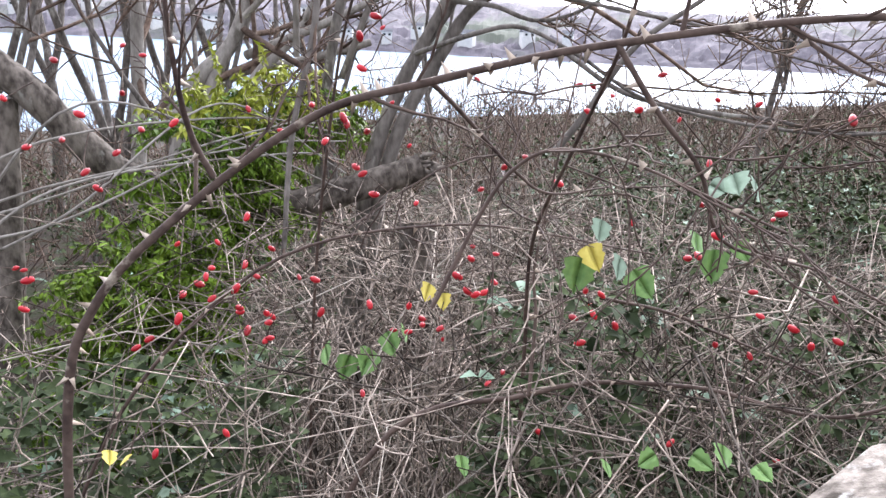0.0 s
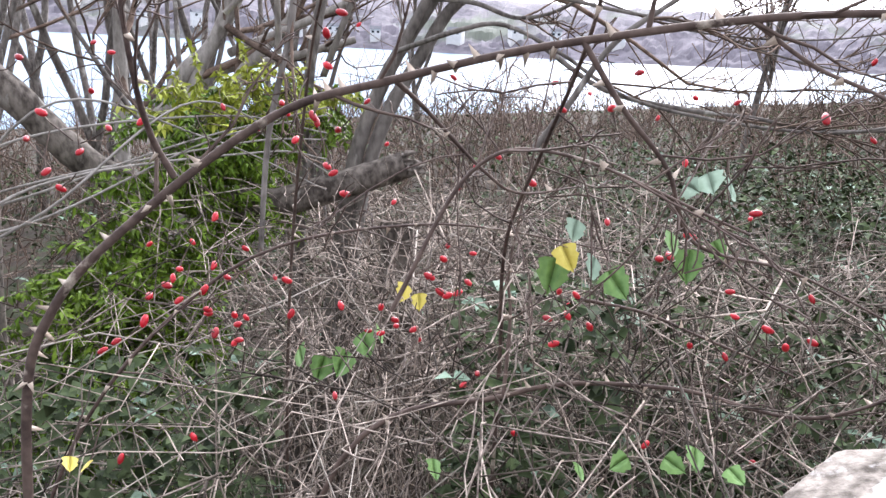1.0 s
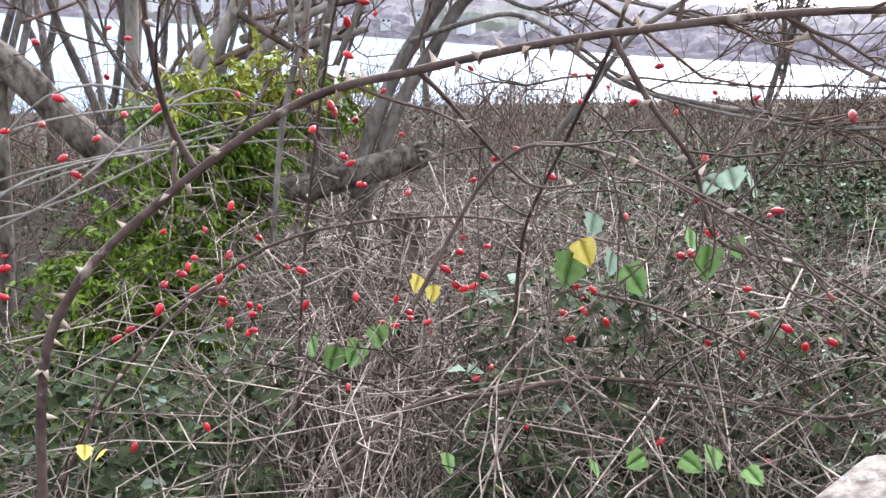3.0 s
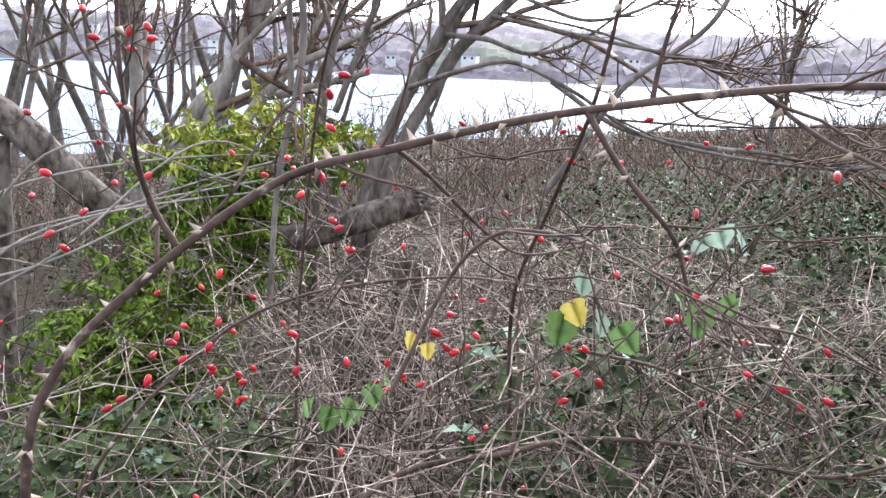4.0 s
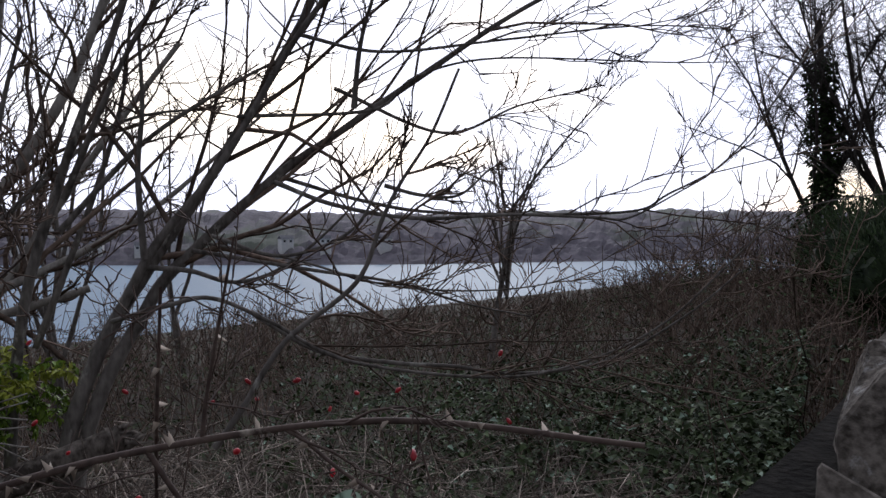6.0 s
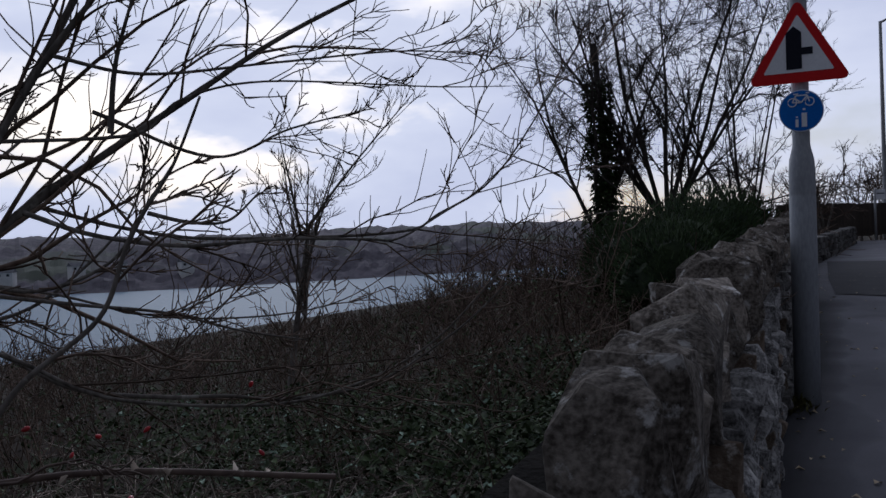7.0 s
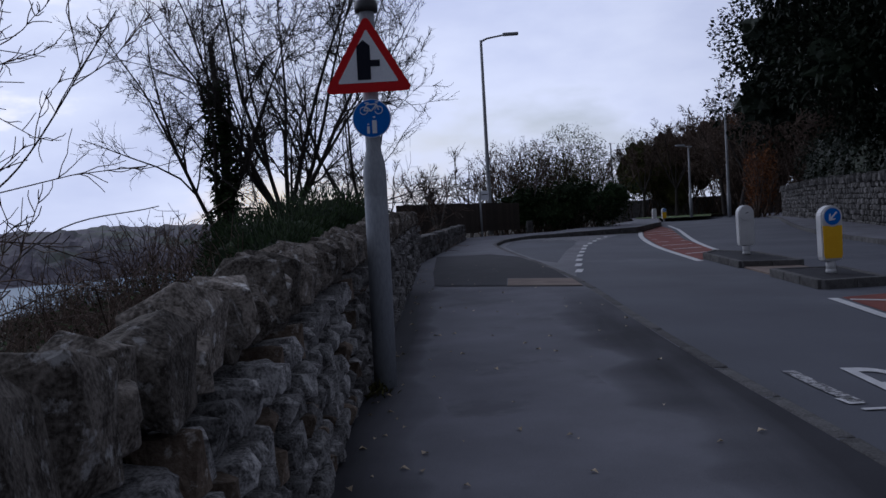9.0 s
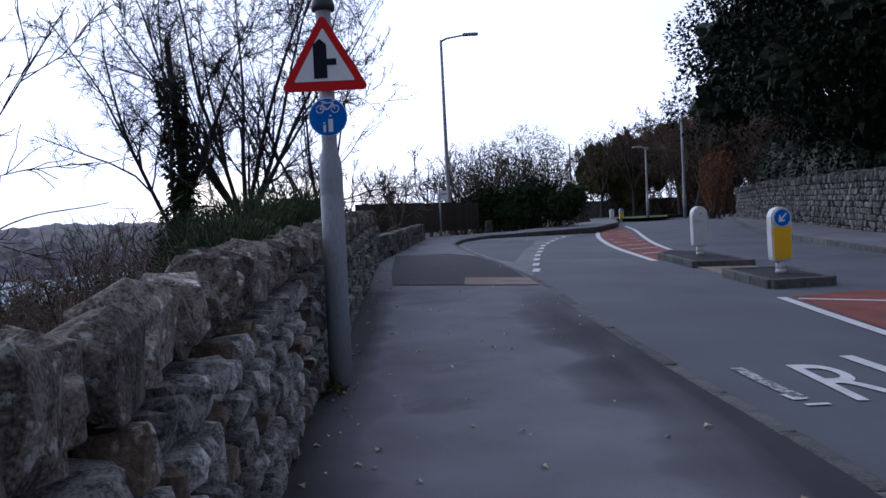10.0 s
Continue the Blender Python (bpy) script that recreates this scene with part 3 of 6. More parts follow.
def road_letter(char, x, y, sx, sy):
    """A letter from the built-in font, drawn out along the road."""
    cu = bpy.data.curves.new("letter", "FONT")
    cu.body, cu.size, cu.resolution_u = char, 1.0, 5
    ob = bpy.data.objects.new("letter", cu)
    scene.collection.objects.link(ob)
    bpy.context.view_layer.update()
    me = bpy.data.meshes.new_from_object(ob.evaluated_get(bpy.context.evaluated_depsgraph_get()))
    bpy.data.objects.remove(ob)
    for v in me.vertices:
        px, py = x + v.co.x * sx, y + v.co.y * sy
        v.co = (px, py, road_z(px, py) + 0.009)
    return tagged(part("road_letter", me, M_WHITE), "large white letter R painted on the road", "road marking", kind="structure")


road_letter("R", 2.52, 5.5, 0.82, 1.72)
stripe([(3.2, 7.0), (3.24, 6.4), (3.27, 5.9)], 0.12, "letter_stem", "part of a second white road letter")

# ---------------------------------------------------------------- kerbs
kerb_bm = bmesh.new()
box(kerb_bm, -0.055, 0.055, 0.006, 0.9, -0.2, 0.006, 0.018)
kerb_mesh = bpy.data.meshes.new("kerb_stone")
kerb_bm.to_mesh(kerb_mesh)
kerb_bm.free()
kerb_mesh.materials.append(M_KERB)


def kerb_run(line, top, parent, limit):
    p = np.array(line, float)
    s = np.concatenate([[0], np.cumsum(np.linalg.norm(np.diff(p, axis=0), axis=1))])
    at = np.arange(0, min(s[-1], limit), 0.915)
    for a in at:
        q0 = np.array([np.interp(a, s, p[:, 0]), np.interp(a, s, p[:, 1])])
        q1 = np.array([np.interp(a + 0.91, s, p[:, 0]), np.interp(a + 0.91, s, p[:, 1])])
        d = q1 - q0
        z0, z1 = top(*q0), top(*q1)
        ob = new("kerb_stone", kerb_mesh)
        ob.parent = parent
        ob.matrix_basis = pose(q0[0], q0[1], z0 + rng.uniform(-0.004, 0.004), math.degrees(math.atan2(z1 - z0, np.linalg.norm(d))), 0, math.degrees(math.atan2(-d[0], d[1])))


kerb_left = thing("kerb", "row of worn concrete kerb stones along the footway", "kerb", kind="structure")
kerb_run(resample(LEFT_KERB, 400), flat, kerb_left, 75)
kerb_right = thing("kerb", "row of worn concrete kerb stones on the far side", "kerb", kind="structure")
kerb_run(resample(RIGHT_KERB, 400), lambda x, y: road_z(x, y) + 0.11, kerb_right, 80)

# ---------------------------------------------------------------- traffic island
island = thing("traffic_island", "raised traffic island with concrete kerbs and dark asphalt top", "traffic island")


def island_slab(outline, name, material, rise):
    bm = bmesh.new()
    lo = [bm.verts.new((x, y, road_z(x, y) - 0.05)) for x, y in outline]
    hi = [bm.verts.new((x, y, road_z(x, y) + rise)) for x, y in outline]
    bm.faces.new(hi)
    for i in range(len(lo)):
        j = (i + 1) % len(lo)
        bm.faces.new((lo[i], lo[j], hi[j], hi[i]))
    bmesh.ops.recalc_face_normals(bm, faces=bm.faces)
    return part(name, bm, material, island)


NEAR_TOP = [(4.5, 12.0), (5.45, 12.35), (5.6, 14.2), (4.55, 14.0)]
FAR_TOP = [(4.6, 16.0), (5.62, 16.1), (5.65, 18.6), (5.1, 19.6), (4.65, 18.6)]
island_slab(NEAR_TOP, "asphalt_top", M_PATCH, 0.115)
island_slab(FAR_TOP, "asphalt_top", M_PATCH, 0.115)
island_slab([(4.55, 14.02), (5.6, 14.2), (5.62, 16.08), (4.6, 15.98)], "crossing_paving", M_BROWN, 0.03)
for outline in (NEAR_TOP, FAR_TOP):
    ring = np.array(outline + outline[:1], float)
    c = ring[:-1].mean(0)
    ring = c + (ring - c) * 1.07
    for a, b in zip(ring, ring[1:]):
        n = max(1, round(np.linalg.norm(b - a) / 0.7))
        for k in range(n):
            q0, q1 = a + (b - a) * k / n, a + (b - a) * (k + 1) / n
            d = q1 - q0
            ob = new("kerb_stone", kerb_mesh)
            ob.parent = island
            ob.matrix_basis = pose(q0[0], q0[1], road_z(*q0) + 0.125, math.degrees(math.atan2(road_z(*q1) - road_z(*q0), np.linalg.norm(d))), 0, math.degrees(math.atan2(-d[0], d[1]))) @ Matrix.Diagonal((1, np.linalg.norm(d) / 0.915, 1, 1))


# ---------------------------------------------------------------- traffic bollards
def disc(radius, n=28, cx=0.0, cz=0.0):
    return [(cx + radius * math.cos(2 * math.pi * i / n), cz + radius * math.sin(2 * math.pi * i / n)) for i in range(n)]


def bollard_outline(w, h, low=0.0):
    top = [(w * math.cos(math.radians(a)), h - w + w * math.sin(math.radians(a))) for a in range(0, 181, 15)]
    return [(-w * 0.82, low), (w * 0.82, low), (w * 0.95, low + 0.04)] + top + [(-w * 0.95, low + 0.04)]


def bollard(x, y, z, front, label):
    """Lit plastic bollard: foot, shell, coloured front and a round sign face."""
    b = thing("traffic_bollard", label, "bollard", pose(x, y, z, 0, 0, 8), group="traffic bollards")
    bm = bmesh.new()
    lathe(bm, [(0.075, 0), (0.075, 0.05), (0.06, 0.06), (0.07, 0.07), (0.07, 0.15), (0.06, 0.16), (0.075, 0.2)], 16)
    part("foot", bm, M_SHELL, b, "pale grooved foot")
    bm = bmesh.new()
    plate(bm, bollard_outline(0.165, 1.0, 0.18), 0.17)
    bmesh.ops.bevel(bm, geom=[e for e in bm.edges], offset=0.018, segments=2, affect="EDGES")
    bmesh.ops.translate(bm, vec=(0, -0.085, 0), verts=bm.verts)
    part("shell", bm, M_SHELL, b)
    if front:
        bm = bmesh.new()
        plate(bm, [(-0.12, 0.22), (0.12, 0.22), (0.14, 0.26), (0.148, 0.7), (-0.148, 0.7), (-0.14, 0.26)], 0.012)
        bmesh.ops.translate(bm, vec=(0, -0.094, 0), verts=bm.verts)
        part("front_panel", bm, M_YELLOW, b, "bright yellow front panel")
    bm = bmesh.new()
    plate(bm, disc(0.15, 28, 0, 0.835), 0.016)
    bmesh.ops.translate(bm, vec=(0, -0.1, 0), verts=bm.verts)
    rim = part("sign_rim", bm, M_SHELL, b)
    if front:
        bm = bmesh.new()
        plate(bm, disc(0.125, 28, 0, 0.835), 0.01)
        bmesh.ops.translate(bm, vec=(0, -0.107, 0), verts=bm.verts)
        part("sign_face", bm, M_SIGNBLUE, rim, "round blue sign face")
        bm = bmesh.new()
        arrow = [(-0.012, 0.09), (0.012, 0.09), (0.012, -0.03), (0.055, 0.012), (0.055, -0.022), (0, -0.085), (-0.055, -0.022), (-0.055, 0.012), (-0.012, -0.03)]
        c, s = math.cos(radians(-45)), math.sin(radians(-45))
        plate(bm, [(x * c - z * s, 0.835 + x * s + z * c) for x, z in arrow], 0.006)
        bmesh.ops.translate(bm, vec=(0, -0.112, 0), verts=bm.verts)
        part("arrow", bm, M_SIGNWHITE, rim, "white slanting arrow")
    else:
        bm = bmesh.new()
        plate(bm, [(-0.025, 0.83), (0.035, 0.845), (0.035, 0.86), (-0.025, 0.845)], 0.006)
        bmesh.ops.translate(bm, vec=(0, -0.107, 0), verts=bm.verts)
        part("badge", bm, M_DARKMETAL, rim)
    return b


bollard(5.07, 13.15, road_z(5.07, 13.15) + 0.115, True, "yellow and white lit arrow bollard on the traffic island")
bollard(5.28, 18.0, road_z(5.28, 18.0) + 0.115, False, "plain white traffic bollard on the island")
bollard(13.1, 64, road_z(13.1, 64), True, "small far yellow traffic bollard in the road")
bollard(12.6, 65, road_z(12.6, 65), False, "small far white traffic bollard in the road")

# ---------------------------------------------------------------- sign post
PX, PY = -0.79, 6.2
post = thing("sign_post", "galvanised post with two traffic signs beside the stone wall", "sign post", pose(PX, PY, base(PY), 0, 0.3, 0))
bm = bmesh.new()
lathe(bm, [(0.083, 0), (0.083, 1.35), (0.081, 1.36), (0.083, 1.37), (0.083, 1.52), (0.076, 1.6), (0.057, 1.68), (0.055, 1.7), (0.055, 2.72), (0.05, 3.2), (0.05, 4.6)], 24)
part("pole", bm, M_GALV, post)
bm = bmesh.new()
lathe(bm, [(0.03, 2.66), (0.082, 2.665), (0.084, 2.70), (0.074, 2.735), (0.058, 2.76), (0.058, 2.9)], 20)
part("collar", bm, M_DARKMETAL, post, "dark flared collar above the sign")
bm = bmesh.new()
lathe(bm, [(0.03, 2.705), (0.08, 2.708), (0.068, 2.76), (0.053, 2.80)], 20)
part("collar_cap", bm, M_GALV, post)


def rounded(points, radius, n=5):
    """The outline of a polygon with rounded corners."""
    out = []
    k = len(points)
    for i in range(k):
        p, a, b = np.array(points[i]), np.array(points[i - 1]), np.array(points[(i + 1) % k])
        u, v = (a - p) / np.linalg.norm(a - p), (b - p) / np.linalg.norm(b - p)
        half = math.acos(float(np.clip(u @ v, -1, 1))) / 2
        t = radius / math.tan(half)
        c = p + (u + v) / np.linalg.norm(u + v) * radius / math.sin(half)
        p0, p1 = p + u * t, p + v * t
        a0, a1 = math.atan2(*(p0 - c)[::-1]), math.atan2(*(p1 - c)[::-1])
        da = (a1 - a0 + math.pi) % (2 * math.pi) - math.pi
        out += [(c[0] + radius * math.cos(a0 + da * j / n), c[1] + radius * math.sin(a0 + da * j / n)) for j in range(n + 1)]
    return out


def sign_plate(name, outline, y, thick, material, parent, label="", hole=None):
    bm = bmesh.new()
    plate(bm, outline, thick)
    bmesh.ops.translate(bm, vec=(0, y, 0), verts=bm.verts)
    return part(name, bm, material, parent, label)


ZT = 2.10   # lower edge of the triangle above the post's foot
tri = [(-0.315, ZT - 0.012), (0.315, ZT - 0.012), (0.0, ZT + 0.534)]
red = sign_plate("warning_sign", rounded(tri, 0.03), -0.088, 0.006, M_SIGNRED, post, "red-bordered triangular junction warning sign")
inner = [(-0.215, ZT + 0.055), (0.215, ZT + 0.055), (0.0, ZT + 0.428)]
sign_plate("sign_field", rounded(inner, 0.008), -0.092, 0.005, M_SIGNWHITE, red, "white triangular field")
sign_plate("junction_symbol", [(-0.072, ZT + 0.075), (0.022, ZT + 0.075), (0.022, ZT + 0.165), (0.088, ZT + 0.165), (0.088, ZT + 0.21), (0.022, ZT + 0.21), (0.022, ZT + 0.31), (-0.025, ZT + 0.352), (-0.072, ZT + 0.31)], -0.0955, 0.004, M_SIGNBLACK, red, "black side-road symbol")
for z in (ZT + 0.1, ZT + 0.3, 1.86):
    bm = bmesh.new()
    box(bm, -0.07, 0.07, -0.084, -0.05, z - 0.02, z + 0.02, 0.003)
    part("bracket", bm, M_GALV, post)
ZB = 1.905
round_rim = sign_plate("route_sign", disc(0.136, 36, 0.01, ZB), -0.088, 0.005, M_SIGNWHITE, post, "round blue shared path sign with white rim")
sign_plate("sign_field", disc(0.13, 36, 0.01, ZB), -0.0915, 0.004, M_SIGNBLUE, round_rim, "blue field")


def bar_outline(x0, z0, x1, z1, w):
    d = np.array([x1 - x0, z1 - z0])
    n = np.array([-d[1], d[0]]) / np.linalg.norm(d) * w / 2
    return [(x0 - n[0], ZB + z0 - n[1]), (x1 - n[0], ZB + z1 - n[1]), (x1 + n[0], ZB + z1 + n[1]), (x0 + n[0], ZB + z0 + n[1])]


def symbol(name, bars, label):
    bm = bmesh.new()
    for q in bars:
        plate(bm, bar_outline(*q), 0.004)
    bmesh.ops.translate(bm, vec=(0, -0.0965, 0), verts=bm.verts)
    return part(name, bm, M_SIGNWHITE, round_rim, label)


for cx in (-0.042, 0.062):
    t = Tangle()
    t.tube([(cx + 0.0265 * math.cos(a), -0.0945, ZB + 0.055 + 0.0265 * math.sin(a)) for a in np.linspace(0, 2 * math.pi, 21)], [0.0036] * 21, 5)
    part("wheel_mark", t, M_SIGNWHITE, round_rim)
symbol("cycle_symbol", [(*q, 0.008) for q in ((-0.042, 0.055, -0.02, 0.098), (-0.02, 0.098, 0.048, 0.098), (0.048, 0.098, 0.062, 0.055), (-0.03, 0.085, 0.012, 0.052), (0.012, 0.052, 0.048, 0.095), (0.012, 0.052, -0.042, 0.055), (-0.035, 0.108, -0.005, 0.108), (0.04, 0.112, 0.062, 0.112))], "white bicycle symbol")
symbol("path_symbol", [(0.028, -0.015, 0.028, -0.105, 0.032), (0.028, 0.002, 0.028, 0.014, 0.016), (-0.016, -0.055, -0.016, -0.105, 0.018), (-0.016, -0.045, -0.016, -0.036, 0.012)], "plain white upright bars")


# ---------------------------------------------------------------- street lamps and stops
def street_lamp(x, y, height, arm, yaw, label):
    z = base(y) - 0.02
    s = thing("street_lamp", label, "street lamp", pose(x, y, z, 0, 0, yaw), group="street lamps")
    bm = bmesh.new()
    lathe(bm, [(0.11, 0), (0.11, 1.3), (0.085, 1.4), (0.07, height * 0.6), (0.055, height)], 14)
    part("column", bm, M_LAMPGREY, s)
    if arm:
        t = Tangle()
        t.tube([(0, 0, height - 0.05), (0.25, 0, height + 0.06), (arm, 0, height + 0.17)], [0.045, 0.04, 0.035], 8)
        part("arm", t, M_LAMPGREY, s)
        bm = bmesh.new()
        box(bm, arm - 0.1, arm + 0.55, -0.11, 0.11, height + 0.12, height + 0.24, 0.04)
        part("lantern", bm, M_LAMPGREY, s, "slim grey lantern head")
    return s


street_lamp(0.27, 36.1, 8.0, 1.0, 0, "tall grey street lamp behind the lay-by")
street_lamp(13.9, 50, 5.9, -0.8, 0, "tall grey street lamp before dark trees")
street_lamp(14.6, 62, 4.9, -0.8, 0, "grey street lamp before far dark trees")
street_lamp(10.4, 70, 6.2, 0, 0, "plain slender grey post far along the road")

stop = thing("bus_stop", "slim bus stop post with a white flag sign", "bus stop", pose(-0.1, 33.6, base(33.6)))
bm = bmesh.new()
lathe(bm, [(0.04, 0), (0.04, 1.75), (0.02, 1.76)], 10)
part("pole", bm, M_LAMPGREY, stop)
bm = bmesh.new()
box(bm, 0.03, 0.33, -0.015, 0.015, 1.4, 1.75, 0.005)
flag = part("flag", bm, M_SIGNWHITE, stop, "white flag sign with a thin dark bar")
bm = bmesh.new()
box(bm, 0.06, 0.30, -0.02, -0.012, 1.6, 1.63)
part("text_bar", bm, M_SIGNBLACK, flag)

marker = thing("marker_post", "short pale stone marker by the far kerb", "marker post", pose(2.0, 38.5, base(38) - 0.05))
bm = bmesh.new()
box(bm, -0.14, 0.14, -0.1, 0.1, 0, 0.5, 0.04)
part("stone", bm, M_KERB, marker)


# ---------------------------------------------------------------- stone walls
def rough_stone(seed, crest=0.0):
    """An angular broken block about one metre each way, with flat faces and slightly worn arrises; crest makes its top uneven."""
    rr = random.Random(seed * 7 + 3)
    bm = bmesh.new()
    pts = []
    for x in (-1, 1):
        for y in (-1, 1):
            for z in (-1, 1):
                cut = 0.16 if z < 0 or not crest else 0.16 + crest * 0.6
                pts.append((x * (0.5 - rr.uniform(0, 0.24)), y * (0.5 - rr.uniform(0, 0.24)), z * (0.5 - rr.uniform(0, cut))))
    for _ in range(9):
        p = [rr.uniform(-0.3, 0.3) for _ in range(3)]
        k = rr.randrange(3)
        p[k] = rr.choice((-1, 1)) * rr.uniform(0.42, 0.54)
        pts.append(tuple(p))
    for p in pts:
        bm.verts.new(p)
    out = bmesh.ops.convex_hull(bm, input=bm.verts[:])
    bmesh.ops.delete(bm, geom=list({g for g in out["geom_interior"] + out["geom_unused"] if g.is_valid and not g.link_faces}), context="VERTS")
    bmesh.ops.dissolve_limit(bm, angle_limit=0.2, verts=bm.verts[:], edges=bm.edges[:])
    bmesh.ops.bevel(bm, geom=bm.edges[:], offset=0.014, segments=1, affect="EDGES", clamp_overlap=True)
    bmesh.ops.triangulate(bm, faces=bm.faces[:])
    bmesh.ops.subdivide_edges(bm, edges=[e for e in bm.edges if e.calc_length() > 0.22], cuts=1, use_grid_fill=True)
    bmesh.ops.triangulate(bm, faces=bm.faces[:])
    shift = Vector((seed, 0, 0))
    for v in bm.verts:
        v.co += 0.03 * noise.noise_vector(v.co * 2.6 + shift) + 0.03 * noise.noise_vector(v.co * 9 + shift)
    bmesh.ops.recalc_face_normals(bm, faces=bm.faces)
    me = bpy.data.meshes.new("stone")
    bm.to_mesh(me)
    bm.free()
    return me


STONES = [rough_stone(k) for k in range(10)]
for k, me in enumerate(STONES):
    me.materials.append(M_BUFF if k in (3, 7) else M_STONE)
COPES = [rough_stone(k + 40, 0.5) for k in range(10)]
CHIPS = [rough_stone(k + 70) for k in range(8)]
for me in COPES:
    me.materials.append(M_COPE)


def stuff_from(meshes, places, name, material, parent, label):
    vs, fs, n = [], [], 0
    for me, m in zip(meshes, places):
        co = np.array([m @ v.co for v in me.vertices])
        vs += co.tolist()
        fs += [tuple(i + n for i in p.vertices) for p in me.polygons]
        n += len(co)
    me = bpy.data.meshes.new(name)
    me.from_pydata(vs, [], fs)
    return part(name, me, material, parent, label, "stuff")


def wall_top(y):
    """Top of the walling under the coping."""
    return base(y) + (0.86 if y < 19 else 0.3)


def wall_angle(y):
    return math.degrees(math.atan2(-(wall_face(y + 0.1) - wall_face(y)), 0.1))


wall = thing("wall_roadside", "old dry-laid grey limestone wall with upright coping stones", "stone wall", kind="structure")
bm = bmesh.new()
rows = []
for y in np.linspace(0.86, 19, 40):
    f = wall_face(y) - 0.15
    rows.append([bm.verts.new(p) for p in ((f, y, base(y) - 0.35), (f - 0.005, y, wall_top(y) + 0.1), (f - 0.12, y, wall_top(y) + 0.1), (f - 0.2, y, base(y) - 0.9))])
for a, b in zip(rows, rows[1:]):
    for k in range(4):
        bm.faces.new((a[k], a[(k + 1) % 4], b[(k + 1) % 4], b[k]))
bm.faces.new(rows[0])
bm.faces.new(rows[-1][::-1])
bmesh.ops.recalc_face_normals(bm, faces=bm.faces)
# its near-black colour stands in for shade between the stones
part("core", bm, M_GAPSHADE, wall, "dark earth and mortar between the stones")
near_count, far_meshes, far_places = 0, [], []
r = random.Random(11)
z_rel = 0.0
while z_rel < 0.84:
    h = r.uniform(0.12, 0.22)
    if z_rel + h > 0.9:
        h = 0.9 - z_rel
    y = 0.80 + r.uniform(0, 0.1)
    while y < 19:
        ln = r.uniform(0.08, 0.21) * (1.0 if y < 8 else 1.5)
        hh = h * r.uniform(0.8, 1.25)
        me = STONES[r.choice((0, 1, 2, 4, 5, 6, 8, 9, 0, 1, 2, 4, 5, 6, 8, 9, 3, 7))]
        depth = r.uniform(0.16, 0.24)
        ym = y + ln / 2
        m = pose(wall_face(ym) - 0.085 + r.uniform(-0.014, 0.022), ym, base(ym) + z_rel + h / 2 + r.uniform(-0.012, 0.012), r.uniform(-16, 16), r.uniform(-5, 5), wall_angle(ym) + r.uniform(-6, 6)) @ Matrix.Diagonal((depth, ln * r.uniform(0.7, 0.83), hh * r.uniform(0.68, 0.8), 1))
        if y < 5.6 and near_count < 300:
            ob = new("stone", me)
            ob.parent, ob.matrix_basis = wall, m
            near_count += 1
        else:
            far_meshes.append(me)
            far_places.append(m)
        y += ln
    z_rel += h
stuff_from(far_meshes, far_places, "far_stones", mat("limestone_far", (0.05, 0.048, 0.046), (0.28, 0.27, 0.26), 10, 0.9, 0.9, 60, island=0.45, spots=(0.46, 0.45, 0.43), spot_scale=22, spot_at=0.61, depth=0.012, shine=0.15), wall, "rubble stones farther along the wall")
# upright coping stones; the first ones large and uneven: start, end, foot and top along the wall, set back from its face
FIRST = [(0.76, 0.99, 0.84, 1.1, 0.0, 0.15), (0.96, 1.26, 0.86, 1.15, 0.0, 0.17), (1.24, 1.48, 0.88, 1.15, 0.0, 0.22), (1.46, 1.6, 0.88, 1.075, 0.0, 0.2), (1.47, 1.71, 0.9, 1.13, 0.04, 0.18), (1.7, 2.03, 0.87, 1.13, 0.0, 0.2),
         (2.02, 2.13, 0.88, 1.04, 0.0, 0.22), (2.05, 2.41, 0.88, 1.15, 0.02, 0.22), (2.39, 2.56, 0.87, 1.13, 0.0, 0.24), (2.54, 2.75, 0.88, 1.14, 0.0, 0.24)]
for k, (y0, y1, z0, z1, back, width) in enumerate(FIRST):
    ym, hh = (y0 + y1) / 2, z1 - z0
    ob = new("coping_stone", COPES[(k + 4) % 10])
    ob.parent = wall
    ob.matrix_basis = pose(wall_face(ym) - back - width / 2, ym, base(ym) + z0 + hh * 0.49, r.uniform(-9, 3), r.uniform(-5, 5), wall_angle(ym) + r.uniform(-6, 6)) @ Matrix.Diagonal((width * 0.98, (y1 - y0) * 0.92, hh * 0.98, 1))
y = 2.76
k = 3
while y < 19:
    ln = r.uniform(0.09, 0.19)
    hh = r.uniform(0.21, 0.32)
    ym = y + ln / 2
    width = r.uniform(0.24, 0.31)
    m = pose(wall_face(ym) - width / 2 - 0.005 + r.uniform(-0.025, 0.025), ym, wall_top(ym) + hh * 0.47 + 0.01, r.uniform(-13, 9), r.uniform(-9, 9), wall_angle(ym) + r.uniform(-6, 6)) @ Matrix.Diagonal((width, ln * r.uniform(0.78, 0.92), hh * r.uniform(0.9, 1.05), 1))
    ob = new("coping_stone", COPES[k % 10])
    ob.parent, ob.matrix_basis = wall, m
    y += ln * 0.95
    k += 1
